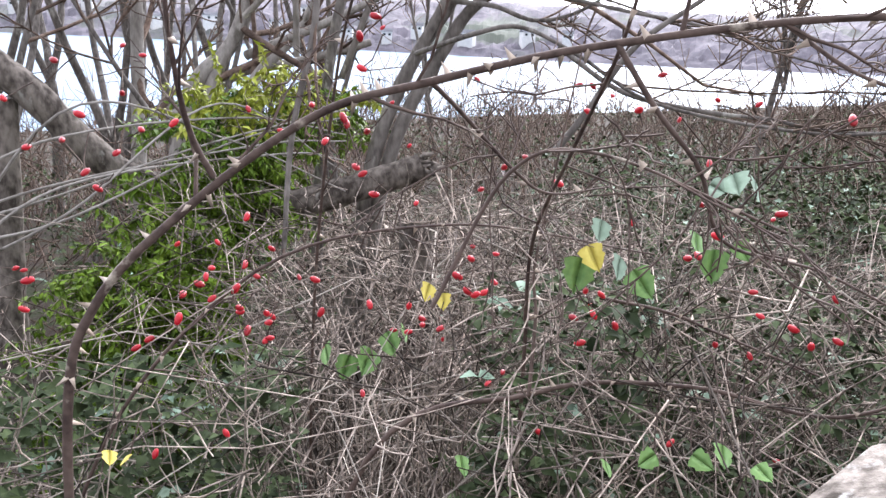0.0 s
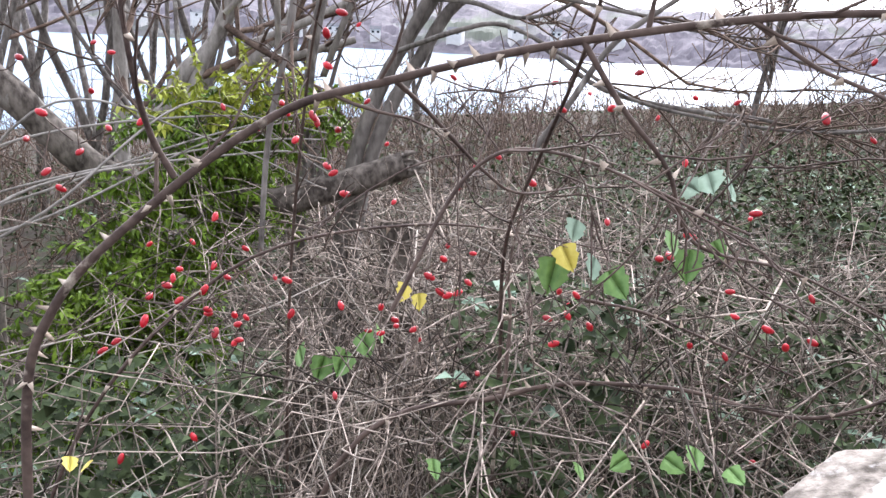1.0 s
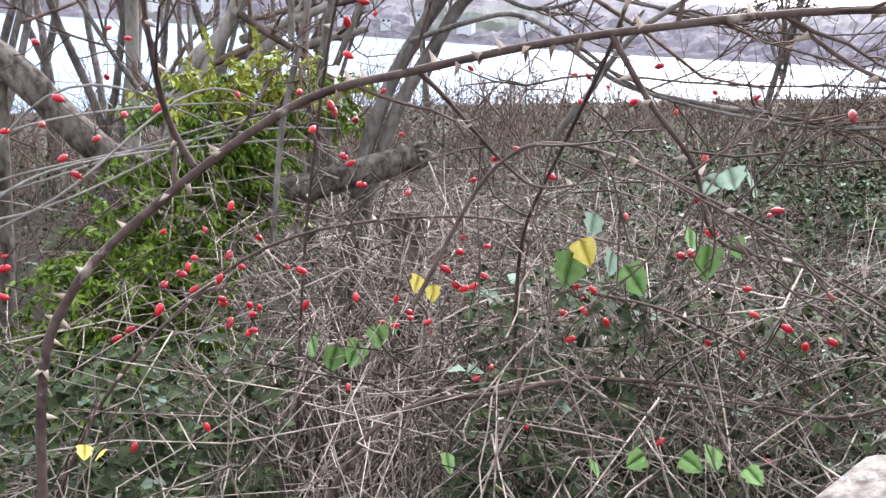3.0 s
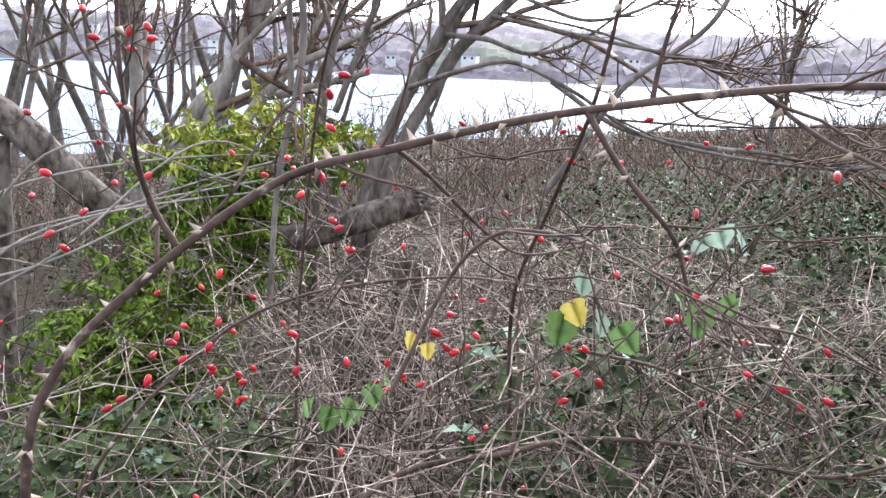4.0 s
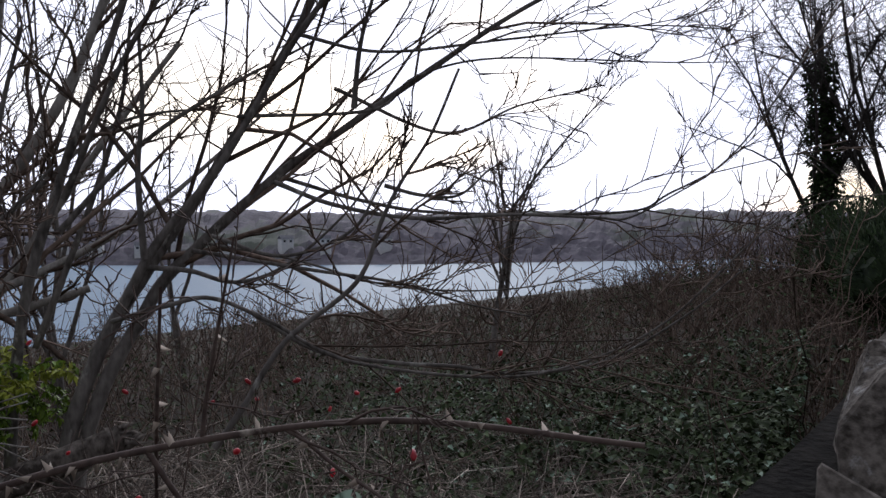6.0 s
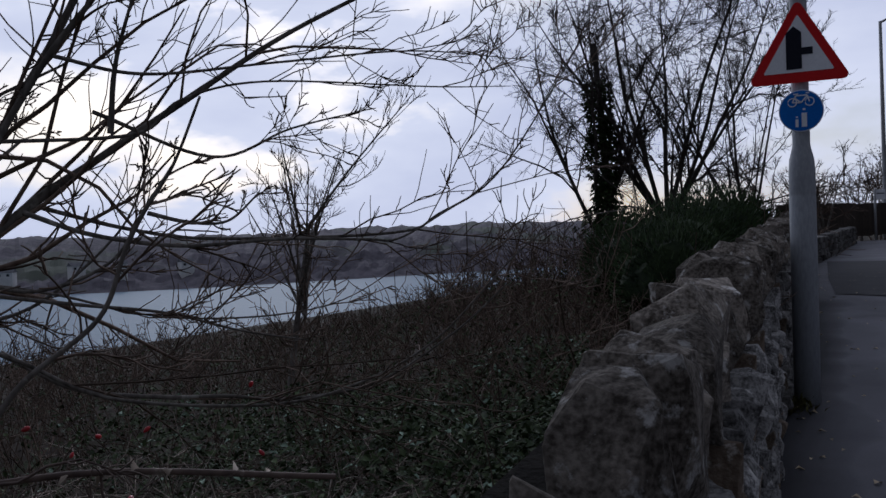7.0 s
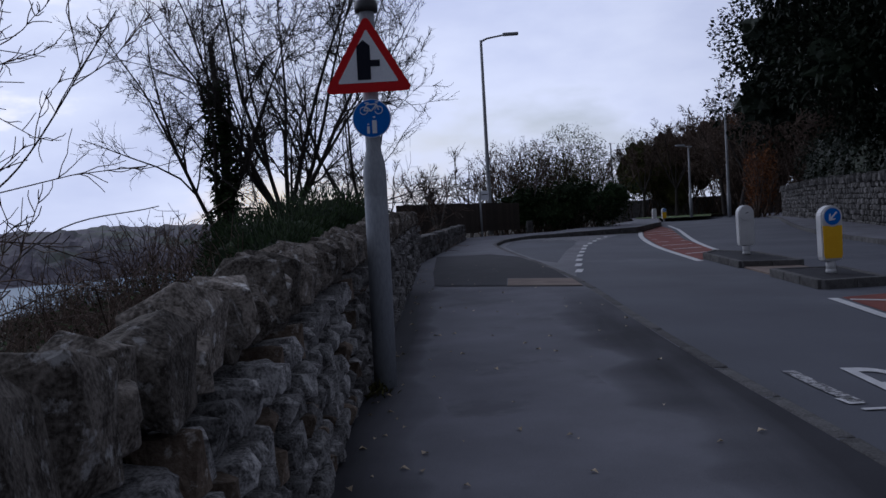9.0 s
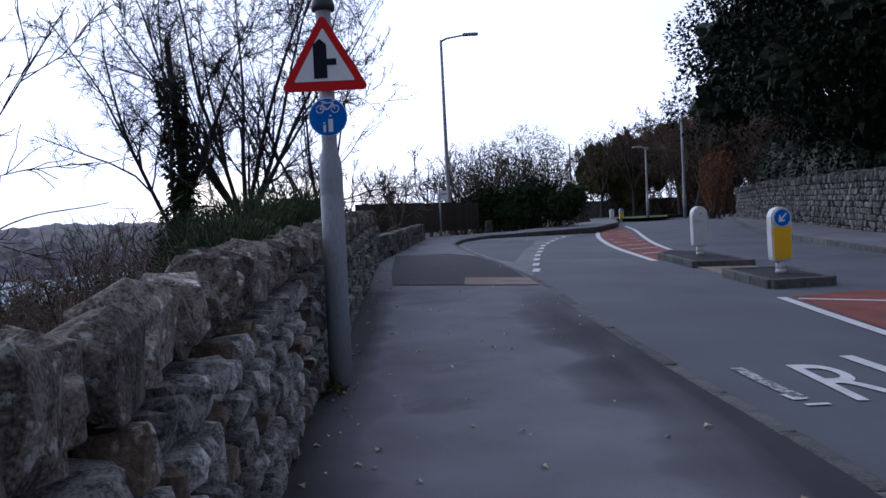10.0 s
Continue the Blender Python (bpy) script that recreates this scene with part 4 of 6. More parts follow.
# stepped, tumbled end of the wall
for y0, z0 in ((0.62, 0.92), (0.40, 0.82), (0.16, 0.85), (-0.12, 0.80), (-0.4, 0.76)):
    z = z0
    while z > -0.3:
        hh = r.uniform(0.16, 0.24)
        ob = new("end_stone", COPES[r.randrange(8)])
        ob.parent, ob.matrix_basis = wall, pose(-0.72 + r.uniform(-0.02, 0.02), y0, z - hh / 2, r.uniform(-7, 7), r.uniform(-6, 6), r.uniform(-9, 9)) @ Matrix.Diagonal((0.27, 0.3, hh * 1.25, 1))
        z -= hh * 0.93
ob = new("end_stone", COPES[2])
ob.parent, ob.matrix_basis = wall, pose(-0.825, 0.36, 0.92, 8, -40, 12) @ Matrix.Diagonal((0.22, 0.26, 0.22, 1))

low = thing("wall_low", "low rubble wall continuing past the tall one", "stone wall", kind="structure")
r = random.Random(12)
meshes, places = [], []
for row in range(4):
    y = 19.0
    while y < 31:
        ln = r.uniform(0.2, 0.5)
        meshes.append(CHIPS[r.randrange(8)])
        places.append(pose(wall_face(y) - 0.12, y + ln / 2, base(y) + 0.07 + row * 0.14, r.uniform(-8, 8), 0, wall_angle(y) + r.uniform(-8, 8)) @ Matrix.Diagonal((0.34, ln, 0.155, 1)))
        y += ln
stuff_from(meshes, places, "rubble_stones", M_FARWALL, low, "")
bm = bmesh.new()
rows = []
for y in np.linspace(19, 31, 12):
    f = wall_face(y) - 0.06
    rows.append([bm.verts.new(p) for p in ((f, y, base(y) - 0.4), (f, y, base(y) + 0.52), (f - 0.25, y, base(y) + 0.52), (f - 0.25, y, base(y) - 0.4))])
for a, b in zip(rows, rows[1:]):
    for k in range(4):
        bm.faces.new((a[k], a[(k + 1) % 4], b[(k + 1) % 4], b[k]))
bm.faces.new(rows[0])
bm.faces.new(rows[-1][::-1])
bmesh.ops.recalc_face_normals(bm, faces=bm.faces)
part("core", bm, M_GAPSHADE, low)

# tall wall across the road, rubble all along
far_wall = thing("wall_across", "tall grey rubble wall across the road below trees", "stone wall", kind="structure")
FW = resample([(10.6, 2), (10.75, 14), (11.6, 22.9), (14.0, 38), (17.2, 51), (21.5, 62)], 60)
r = random.Random(13)
bm = bmesh.new()
rows = []
for k, (x, y) in enumerate(FW):
    z = base(y) - 0.15
    rows.append([bm.verts.new(p) for p in ((x, y, z - 0.4), (x + 0.03, y, z + 1.5), (x + 0.4, y, z + 1.5), (x + 0.4, y, z - 0.4))])
for a, b in zip(rows, rows[1:]):
    for k in range(4):
        bm.faces.new((a[k], a[(k + 1) % 4], b[(k + 1) % 4], b[k]))
bm.faces.new(rows[0])
bm.faces.new(rows[-1][::-1])
bmesh.ops.recalc_face_normals(bm, faces=bm.faces)
part("core", bm, M_GAPSHADE, far_wall)
meshes, places = [], []
s_len = np.concatenate([[0], np.cumsum(np.linalg.norm(np.diff(FW, axis=0), axis=1))])
for row in range(9):
    s = 12.0
    while s < s_len[-1]:
        ln = r.uniform(0.14, 0.42) if row < 8 else r.uniform(0.1, 0.2)
        x, y = np.interp(s, s_len, FW[:, 0]), np.interp(s, s_len, FW[:, 1])
        x2, y2 = np.interp(s + 0.2, s_len, FW[:, 0]), np.interp(s + 0.2, s_len, FW[:, 1])
        hh = 0.19 if row < 8 else r.uniform(0.25, 0.36)
        meshes.append(CHIPS[r.randrange(8)])
        places.append(pose(x + 0.06 + r.uniform(-0.02, 0.02), y, base(y) - 0.2 + row * 0.185 + hh * 0.4, r.uniform(-9, 9), 0, math.degrees(math.atan2(-(x2 - x), y2 - y)) + r.uniform(-6, 6)) @ Matrix.Diagonal((0.22 if row < 8 else 0.42, ln, hh, 1)))
        s += ln
stuff_from(meshes, places, "rubble_stones", M_FARWALL, far_wall, "")
back_wall = thing("wall_far_bend", "dark stone wall at the far bend of the road", "stone wall", kind="structure")
bm = bmesh.new()
box(bm, 12.0, 36, 86, 86.5, base(80) - 0.3, base(80) + 1.7)
part("walling", bm, M_FARWALL, back_wall)
flat_patch("grass_verge", [(13.2, 62), (16.0, 62), (19.5, 76), (24, 84), (14.5, 84), (12.5, 72)], M_GRASS, lambda x, y: base(y) + 0.02, 0.02, "strip of green verge at the bend", "grass")

# board fence beyond the low wall
fence = thing("board_fence", "dark board fence behind the low wall", "fence", kind="structure")
bm = bmesh.new()
box(bm, -0.07, 0.07, -0.012, 0.012, 0, 1.15, 0.004)
board = bpy.data.meshes.new("board")
bm.to_mesh(board)
bm.free()
board.materials.append(M_FENCE)
for k in range(46):
    u = k / 45
    x, y = -2.9 + 4.4 * u, 29.5 + 8.5 * u
    ob = new("board", board)
    ob.parent, ob.matrix_basis = fence, pose(x, y, base(y) + 0.1 + r.uniform(-0.02, 0.02) + 0.12 * (1 - u), 0, 0, 62) @ Matrix.Diagonal((1.5, 1, 1, 1))
for z in (0.3, 0.95):
    bm = bmesh.new()
    t = Tangle(False)
    t.tube([(-2.9, 29.55, base(29) + 0.15 + z), (1.5, 38.05, base(38) + 0.1 + z)], [0.04, 0.04], 4)
    bm.free()
    part("rail", t, M_FENCE, fence)
# ---------------------------------------------------------------- far shore
HSEED = 3.1


def hill_height(u, v):
    """u along the shore (0 to 1, from west to north), v back from the water."""
    ridge = 36 - 12 * u + 5 * noise.noise((u * 5, 1.7, HSEED)) + (5 if 0.62 < u < 0.86 else 0) * math.sin((u - 0.62) / 0.24 * math.pi)
    rise = 1 - math.exp(-v / 85)
    rough = 3.4 * noise.noise((u * 95, v * 0.09, HSEED)) + 2.0 * noise.noise((u * 260, v * 0.25, 5)) + 1.0 * noise.noise((u * 700, v * 0.7, 9))
    return -17.3 + ridge * rise + rough * min(1, v / 18)


def hill_place(u, v):
    yaw = radians(118 - 128 * u)
    shore = 470 + 70 * math.sin(u * 7 + 0.6) + (150 * max(0, u - 0.6))
    d = shore + v
    return -d * math.sin(yaw), d * math.cos(yaw)


bm = bmesh.new()
grid = []
for v in [0, 5, 9, 13, 17, 22, 27, 33, 40, 48, 57, 67, 79, 92, 108, 126, 150, 180, 230, 320, 500]:
    grid.append([])
    for k in range(561):
        u = k / 560
        grid[-1].append(bm.verts.new((*hill_place(u, v), hill_height(u, v))))
for a, b in zip(grid, grid[1:]):
    for k in range(560):
        bm.faces.new((a[k], a[k + 1], b[k + 1], b[k]))
bmesh.ops.recalc_face_normals(bm, faces=bm.faces)
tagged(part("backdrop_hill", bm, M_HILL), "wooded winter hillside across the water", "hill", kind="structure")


def far_house(u, v, w, d, h, label):
    x, y = hill_place(u, v)
    z = hill_height(u, v) + 2.6
    house = thing("house", label, "house", pose(x, y, z, 0, 0, 118 - 128 * u + rng.uniform(-25, 25)), group="houses on the far shore")
    bm = bmesh.new()
    box(bm, -w / 2, w / 2, -d / 2, d / 2, -7, h)
    part("wall", bm, M_RENDERW, house)
    bm = bmesh.new()
    a = [bm.verts.new(p) for p in ((-w / 2 - 0.3, -d / 2 - 0.4, h), (w / 2 + 0.3, -d / 2 - 0.4, h), (w / 2 + 0.3, d / 2 + 0.4, h), (-w / 2 - 0.3, d / 2 + 0.4, h))]
    e = [bm.verts.new((-w / 2 - 0.3, 0, h + d * 0.35)), bm.verts.new((w / 2 + 0.3, 0, h + d * 0.35))]
    for f in ((a[0], a[1], e[1], e[0]), (a[2], a[3], e[0], e[1]), (a[1], a[2], e[1]), (a[3], a[0], e[0]), (a[3], a[2], a[1], a[0])):
        bm.faces.new(f)
    bmesh.ops.recalc_face_normals(bm, faces=bm.faces)
    part("roof", bm, M_SLATE, house)
    for k in range(max(2, int(w / 3))):
        bm = bmesh.new()
        cx = -w / 2 + (k + 0.5) * w / max(2, int(w / 3))
        box(bm, cx - 0.6, cx + 0.6, -d / 2 - 0.06, -d / 2 + 0.1, h * 0.45, h * 0.8)
        part("window", bm, M_PANE, house)


for u, v, w, h in ((0.22, 45, 16, 7), (0.36, 20, 9, 5), (0.385, 16, 12, 5.5), (0.40, 14, 9, 5), (0.417, 16, 14, 5), (0.435, 14, 9, 5.5), (0.45, 15, 11, 5), (0.47, 13, 8, 5), (0.485, 20, 9, 5),
                   (0.51, 14, 12, 5), (0.30, 30, 10, 6), (0.265, 22, 9, 6), (0.33, 48, 9, 6), (0.43, 44, 9, 6), (0.54, 20, 10, 5), (0.56, 15, 8, 5), (0.59, 22, 10, 5), (0.19, 25, 11, 6)):
    far_house(u, v, w * 0.62, 4.6, h * 0.6, "white rendered house with a slate roof above the shore")


# ---------------------------------------------------------------- plants
def stem_mesh(pts, r0, r1, sides=8, n=8, knots=0.06):
    """One main stem with a slightly knobbly taper."""
    line = spline(pts, n)
    rad = np.linspace(r0, r1, len(line)) * (1 + knots * np.sin(np.arange(len(line)) * 1.9) * np.cos(np.arange(len(line)) * 0.7))
    t = Tangle()
    t.tube(line, rad, sides)
    return t, line, rad


def tree_from_stems(name, label, stems, bark, twig_mat, seed, levels=3, kids=6, ratio=0.5, thin=0.002, spread=0.55, lift=0.05, category="tree", start=0.3):
    """A bare tree: its main stems as given, finer growth grown from them."""
    r = random.Random(seed)
    t = thing(name, label, category)
    fine = Tangle()
    for k, (pts, r0, r1) in enumerate(stems):
        tg, line, rad = stem_mesh(pts, r0, r1, 9 if r0 > 0.02 else 6)
        part("trunk" if k == 0 else "limb", tg, bark, t)
        branch_out(fine, line, rad, r, levels, kids, spread, ratio, lift, 4, start, None, thin)
    part("crown", fine, twig_mat, t, "fine bare twigs of the crown", "stuff")
    return t


def wild_tree(name, label, x, y, z, height, trunk_r, seed, bark, twig_mat, stems=3, lean=0.25, levels=4, kids=5, thin=0.006, ratio=0.5, spread=0.45, lift=0.09, fork=0.25, start=0.25):
    """A bare tree that forks low into several rising stems."""
    r = random.Random(seed)
    t = thing(name, label, "tree")
    tg = Tangle()
    foot = wander((x, y, z), (r.gauss(0, 0.05), r.gauss(0, 0.05), 1), height * fork, 5, 0.04, 0, r)
    tg.tube(foot, np.linspace(trunk_r * 1.35, trunk_r, 6), 10)
    part("trunk", tg, bark, t)
    fine = Tangle()
    for k in range(stems):
        a = 2 * math.pi * (k + r.random() * 0.6) / stems
        line = wander((foot[-1][0], foot[-1][1], foot[-1][2] - 0.1 * trunk_r), (math.cos(a) * lean, math.sin(a) * lean, 1), height * (1 - fork) * r.uniform(0.8, 1.0), 10, 0.07, 0.05, r)
        rad = np.linspace(trunk_r * (r.uniform(0.55, 0.75) if stems < 6 else r.uniform(0.36, 0.52)), thin, 11)
        tg = Tangle()
        tg.tube(line, rad, 7)
        part("limb", tg, bark, t)
        branch_out(fine, line, rad, r, levels - 1, kids + 3, spread, ratio, lift, 4, start, None, thin)
    part("crown", fine, twig_mat, t, "fine bare twigs of the crown", "stuff")
    return t


def leaf_cloud(tangle, centre, radii, count, size, r, shell=0.55, slim=0.5):
    for _ in range(count):
        d = sideways((0, 0, 0), 1.0, r)
        f = shell + (1.06 - shell) * r.random() ** 0.6
        s = size * r.uniform(0.6, 1.3)
        tangle.leaf((centre[0] + d[0] * radii[0] * f, centre[1] + d[1] * radii[1] * f, centre[2] + d[2] * radii[2] * f), sideways(d, 0.8, r), sideways((0, 0, 1), 0.5, r), s, s * slim)


def lump(bm, centre, radii, seed, sub=3, rough=0.22):
    vs = bmesh.ops.create_icosphere(bm, subdivisions=sub, radius=1)["verts"]
    for v in vs:
        k = 1 + rough * noise.noise(v.co * 2.2 + Vector((seed, seed * 2.1, 0))) + rough * 0.6 * noise.noise(v.co * 5 + Vector((seed, 0, seed)))
        v.co = Vector(centre) + Vector((v.co.x * radii[0], v.co.y * radii[1], v.co.z * radii[2])) * k


# ---- dog rose arching over the gap by the wall
rose = thing("dog_rose", "thorny dog rose with red hips and few leaves", "rose bush")
CANES = [
    ([(-1.5, 0.02, -0.25), (-1.53, 0.03, 0.45), (-1.54, 0.04, 0.82), (-1.53, 0.07, 0.94), (-1.49, 0.14, 1.03), (-1.41, 0.24, 1.13), (-1.32, 0.31, 1.17), (-1.2, 0.41, 1.21), (-1.02, 0.53, 1.24), (-0.84, 0.66, 1.22)], 0.0072, 0.0034, 64),
    ([(-1.47, 0.17, 1.07), (-1.47, 0.15, 1.11), (-1.45, 0.13, 1.17), (-1.44, 0.12, 1.26), (-1.4, 0.12, 1.45)], 0.0044, 0.002, 5),
    ([(-1.2, 0.41, 1.21), (-1.17, 0.43, 1.16), (-1.15, 0.47, 1.11), (-1.15, 0.52, 1.04), (-1.13, 0.65, 1.0), (-1.07, 0.74, 0.95)], 0.0036, 0.0014, 8),
    ([(-1.32, 0.31, 1.17), (-1.34, 0.36, 1.14), (-1.34, 0.43, 1.08), (-1.35, 0.49, 1.05), (-1.35, 0.58, 1.05)], 0.0032, 0.0013, 4),
    ([(-1.1, 0.49, 1.23), (-1.05, 0.5, 1.2), (-0.99, 0.5, 1.18), (-0.93, 0.5, 1.14)], 0.0026, 0.0013, 5),
    ([(-1.58, 0.68, -0.3), (-1.58, 0.68, 0.7), (-1.54, 0.64, 0.83), (-1.49, 0.6, 0.96), (-1.34, 0.51, 1.1), (-1.2, 0.42, 1.22), (-1.13, 0.38, 1.36)], 0.0046, 0.0018, 10),
    ([(-1.65, 0.3, -0.3), (-1.59, 0.39, 0.6), (-1.5, 0.63, 0.73), (-1.36, 0.78, 0.76), (-1.2, 0.87, 0.76), (-1.08, 0.98, 0.85)], 0.006, 0.0024, 22),
    ([(-1.5, 0.62, 0.73), (-1.53, 0.65, 0.83), (-1.55, 0.66, 0.89), (-1.56, 0.69, 1.0), (-1.55, 0.72, 1.2)], 0.0036, 0.0014, 8),
    ([(-1.16, 0.44, 1.22), (-1.15, 0.44, 1.27), (-1.10, 0.43, 1.4)], 0.003, 0.0014, 3),
    ([(-1.48, 0.72, 0.86), (-1.41, 0.78, 0.85), (-1.35, 0.82, 0.83), (-1.25, 0.9, 0.79)], 0.0034, 0.0018, 7),
    ([(-1.9, 0.0, -0.3), (-1.86, 0.1, 0.5), (-1.75, 0.3, 0.86), (-1.62, 0.55, 0.95), (-1.5, 0.85, 0.9)], 0.0045, 0.0016, 12),
    ([(-2.1, 0.6, -0.3), (-2.0, 0.55, 0.6), (-1.85, 0.5, 1.05), (-1.62, 0.42, 1.28), (-1.4, 0.4, 1.38)], 0.0045, 0.0016, 10),
    ([(-1.18, 0.22, 1.02), (-1.16, 0.27, 1.12), (-1.1, 0.3, 1.14), (-1.0, 0.37, 1.1)], 0.0022, 0.0012, 4),
]
hip_bm = bmesh.new()
lathe(hip_bm, [(0.0008, -0.0085), (0.0032, -0.0075), (0.0052, -0.003), (0.0056, 0.001), (0.0046, 0.005), (0.0026, 0.0078), (0.0012, 0.0088)], 9)
hip_mesh = bpy.data.meshes.new("hip")
hip_bm.to_mesh(hip_mesh)
hip_bm.free()
hip_mesh.materials.append(M_HIP)
calyx_t = Tangle()
for k in range(5):
    calyx_t.cone((0, 0, 0.0078), (math.cos(k * 1.257), math.sin(k * 1.257), 0.8), 0.004, 0.0008)
calyx_mesh = calyx_t.mesh("calyx")
calyx_mesh.materials.append(M_CALYX)
r = random.Random(21)
rose_twigs = Tangle()
hips = []
for pts, r0, r1, spikes in CANES:
    tg, line, rad = stem_mesh(pts, r0 * 0.8, r1 * 0.8, 7, 8, 0.05)
    cane = part("cane", tg, M_CANE, rose)
    th = Tangle(False)
    for _ in range(spikes):
        k = r.randrange(3, len(line) - 2)
        d = line[k + 1] - line[k]
        side = np.cross(d, (r.gauss(0, 1), r.gauss(0, 1), r.gauss(0, 1)))
        side = side / (np.linalg.norm(side) + 1e-9) - 0.35 * d / (np.linalg.norm(d) + 1e-9)
        th.cone(line[k] + side * rad[k] * 0.5, side, 0.009 + 1.4 * rad[k], 0.0035)
    if spikes:
        part("thorns", th, M_THORN, cane, "pale hooked thorns", "stuff")
    branch_out(rose_twigs, line, rad, r, 2, 7, 0.75, 0.28, -0.02, 4, 0.3, 0.75, 0.0009)
part("twigs", rose_twigs, M_CANE, rose, "thin brown side twigs", "stuff")


def put_hip(p, scale):
    tilt = (r.uniform(20, 160), r.uniform(-60, 60), r.uniform(0, 360))
    h = new("hip", hip_mesh)
    h.parent, h.matrix_basis = rose, pose(*p, *tilt) @ Matrix.Diagonal((scale * 0.86, scale * 0.86, scale * 0.95, 1))
    c = new("calyx", calyx_mesh)
    c.parent = h
    stalks.tube(wander(p, (r.gauss(0, 0.5), r.gauss(0, 0.5), r.choice((-0.6, 0.5, 0.7))), 0.045, 3, 0.15, 0, r), [0.0009] * 4, 3)


stalks = Tangle()
# clusters that hang together, then single hips through the bush
for c, n in (((-1.68, 0.25, 0.89), 8), ((-1.65, 0.28, 0.84), 6), ((-1.54, 0.52, 0.9), 4), ((-1.41, 0.64, 0.85), 3), ((-1.26, 0.76, 0.85), 2), ((-1.22, 0.79, 0.9), 5), ((-1.63, 0.43, 1.01), 3), ((-1.66, 0.38, 1.09), 4),
             ((-1.75, 0.14, 1.08), 2), ((-1.61, 0.24, 0.73), 1), ((-1.41, 0.66, 0.9), 2), ((-1.72, 0.2, 1.25), 6), ((-1.5, 0.33, 1.2), 3), ((-1.58, 0.5, 0.83), 5), ((-1.25, 0.6, 1.0), 3), ((-1.45, 0.55, 1.06), 3)):
    for _ in range(n):
        put_hip((c[0] + r.gauss(0, 0.022), c[1] + r.gauss(0, 0.022), c[2] + r.gauss(0, 0.02)), r.uniform(0.7, 0.95))
for _ in range(75):
    u = r.random()
    d, a = r.uniform(0.95, 1.7), radians(r.uniform(27, 84))
    p = (-0.69 - d * math.sin(a), -0.1 + d * math.cos(a), r.uniform(0.62, 1.15) + 0.1 * (d - 1))
    put_hip(p, r.uniform(0.68, 0.98))
part("hip_stalks", stalks, M_CANE, rose, "thin stalks of the hips", "stuff")


def lobed_leaf(p, size, yaw, nod, roll, material, label):
    """A broad lobed leaf with a creased midrib and cupped edges, hanging from its stalk."""
    rows = [(0.0, 0.04), (0.06, 0.3), (0.16, 0.46), (0.28, 0.42), (0.38, 0.36), (0.5, 0.44), (0.62, 0.33), (0.74, 0.24), (0.87, 0.13), (1.0, 0.0)]
    bm = bmesh.new()
    mid = [bm.verts.new((0, -0.1 * size * v * v, -v * size)) for v, _ in rows]
    for side in (-1, 1):
        half = [bm.verts.new((side * w * 0.5 * size, -0.07 * size * w - 0.1 * size * v * v, -v * size)) for v, w in rows]
        edge = [bm.verts.new((side * w * size, 0.04 * size * w * math.sin(v * 14) - 0.02 * size - 0.1 * size * v * v, -v * size + 0.08 * size * w)) for v, w in rows]
        for k in range(len(rows) - 1):
            for a, b in ((mid, half), (half, edge)):
                if k == len(rows) - 2 and a is half:
                    continue
                bm.faces.new((a[k], a[k + 1], b[k + 1], b[k])).smooth = True
    bmesh.ops.remove_doubles(bm, verts=bm.verts, dist=size * 0.004)
    ob = part("leaf", bm, material, rose, label)
    ob.matrix_basis = pose(*p, nod, roll, yaw)
    stalks_leaf.tube([p, (p[0] - 0.01, p[1] + 0.008, p[2] + 0.012), (p[0] - 0.02, p[1] + 0.02, p[2] + 0.035)], [0.0009] * 3, 3)


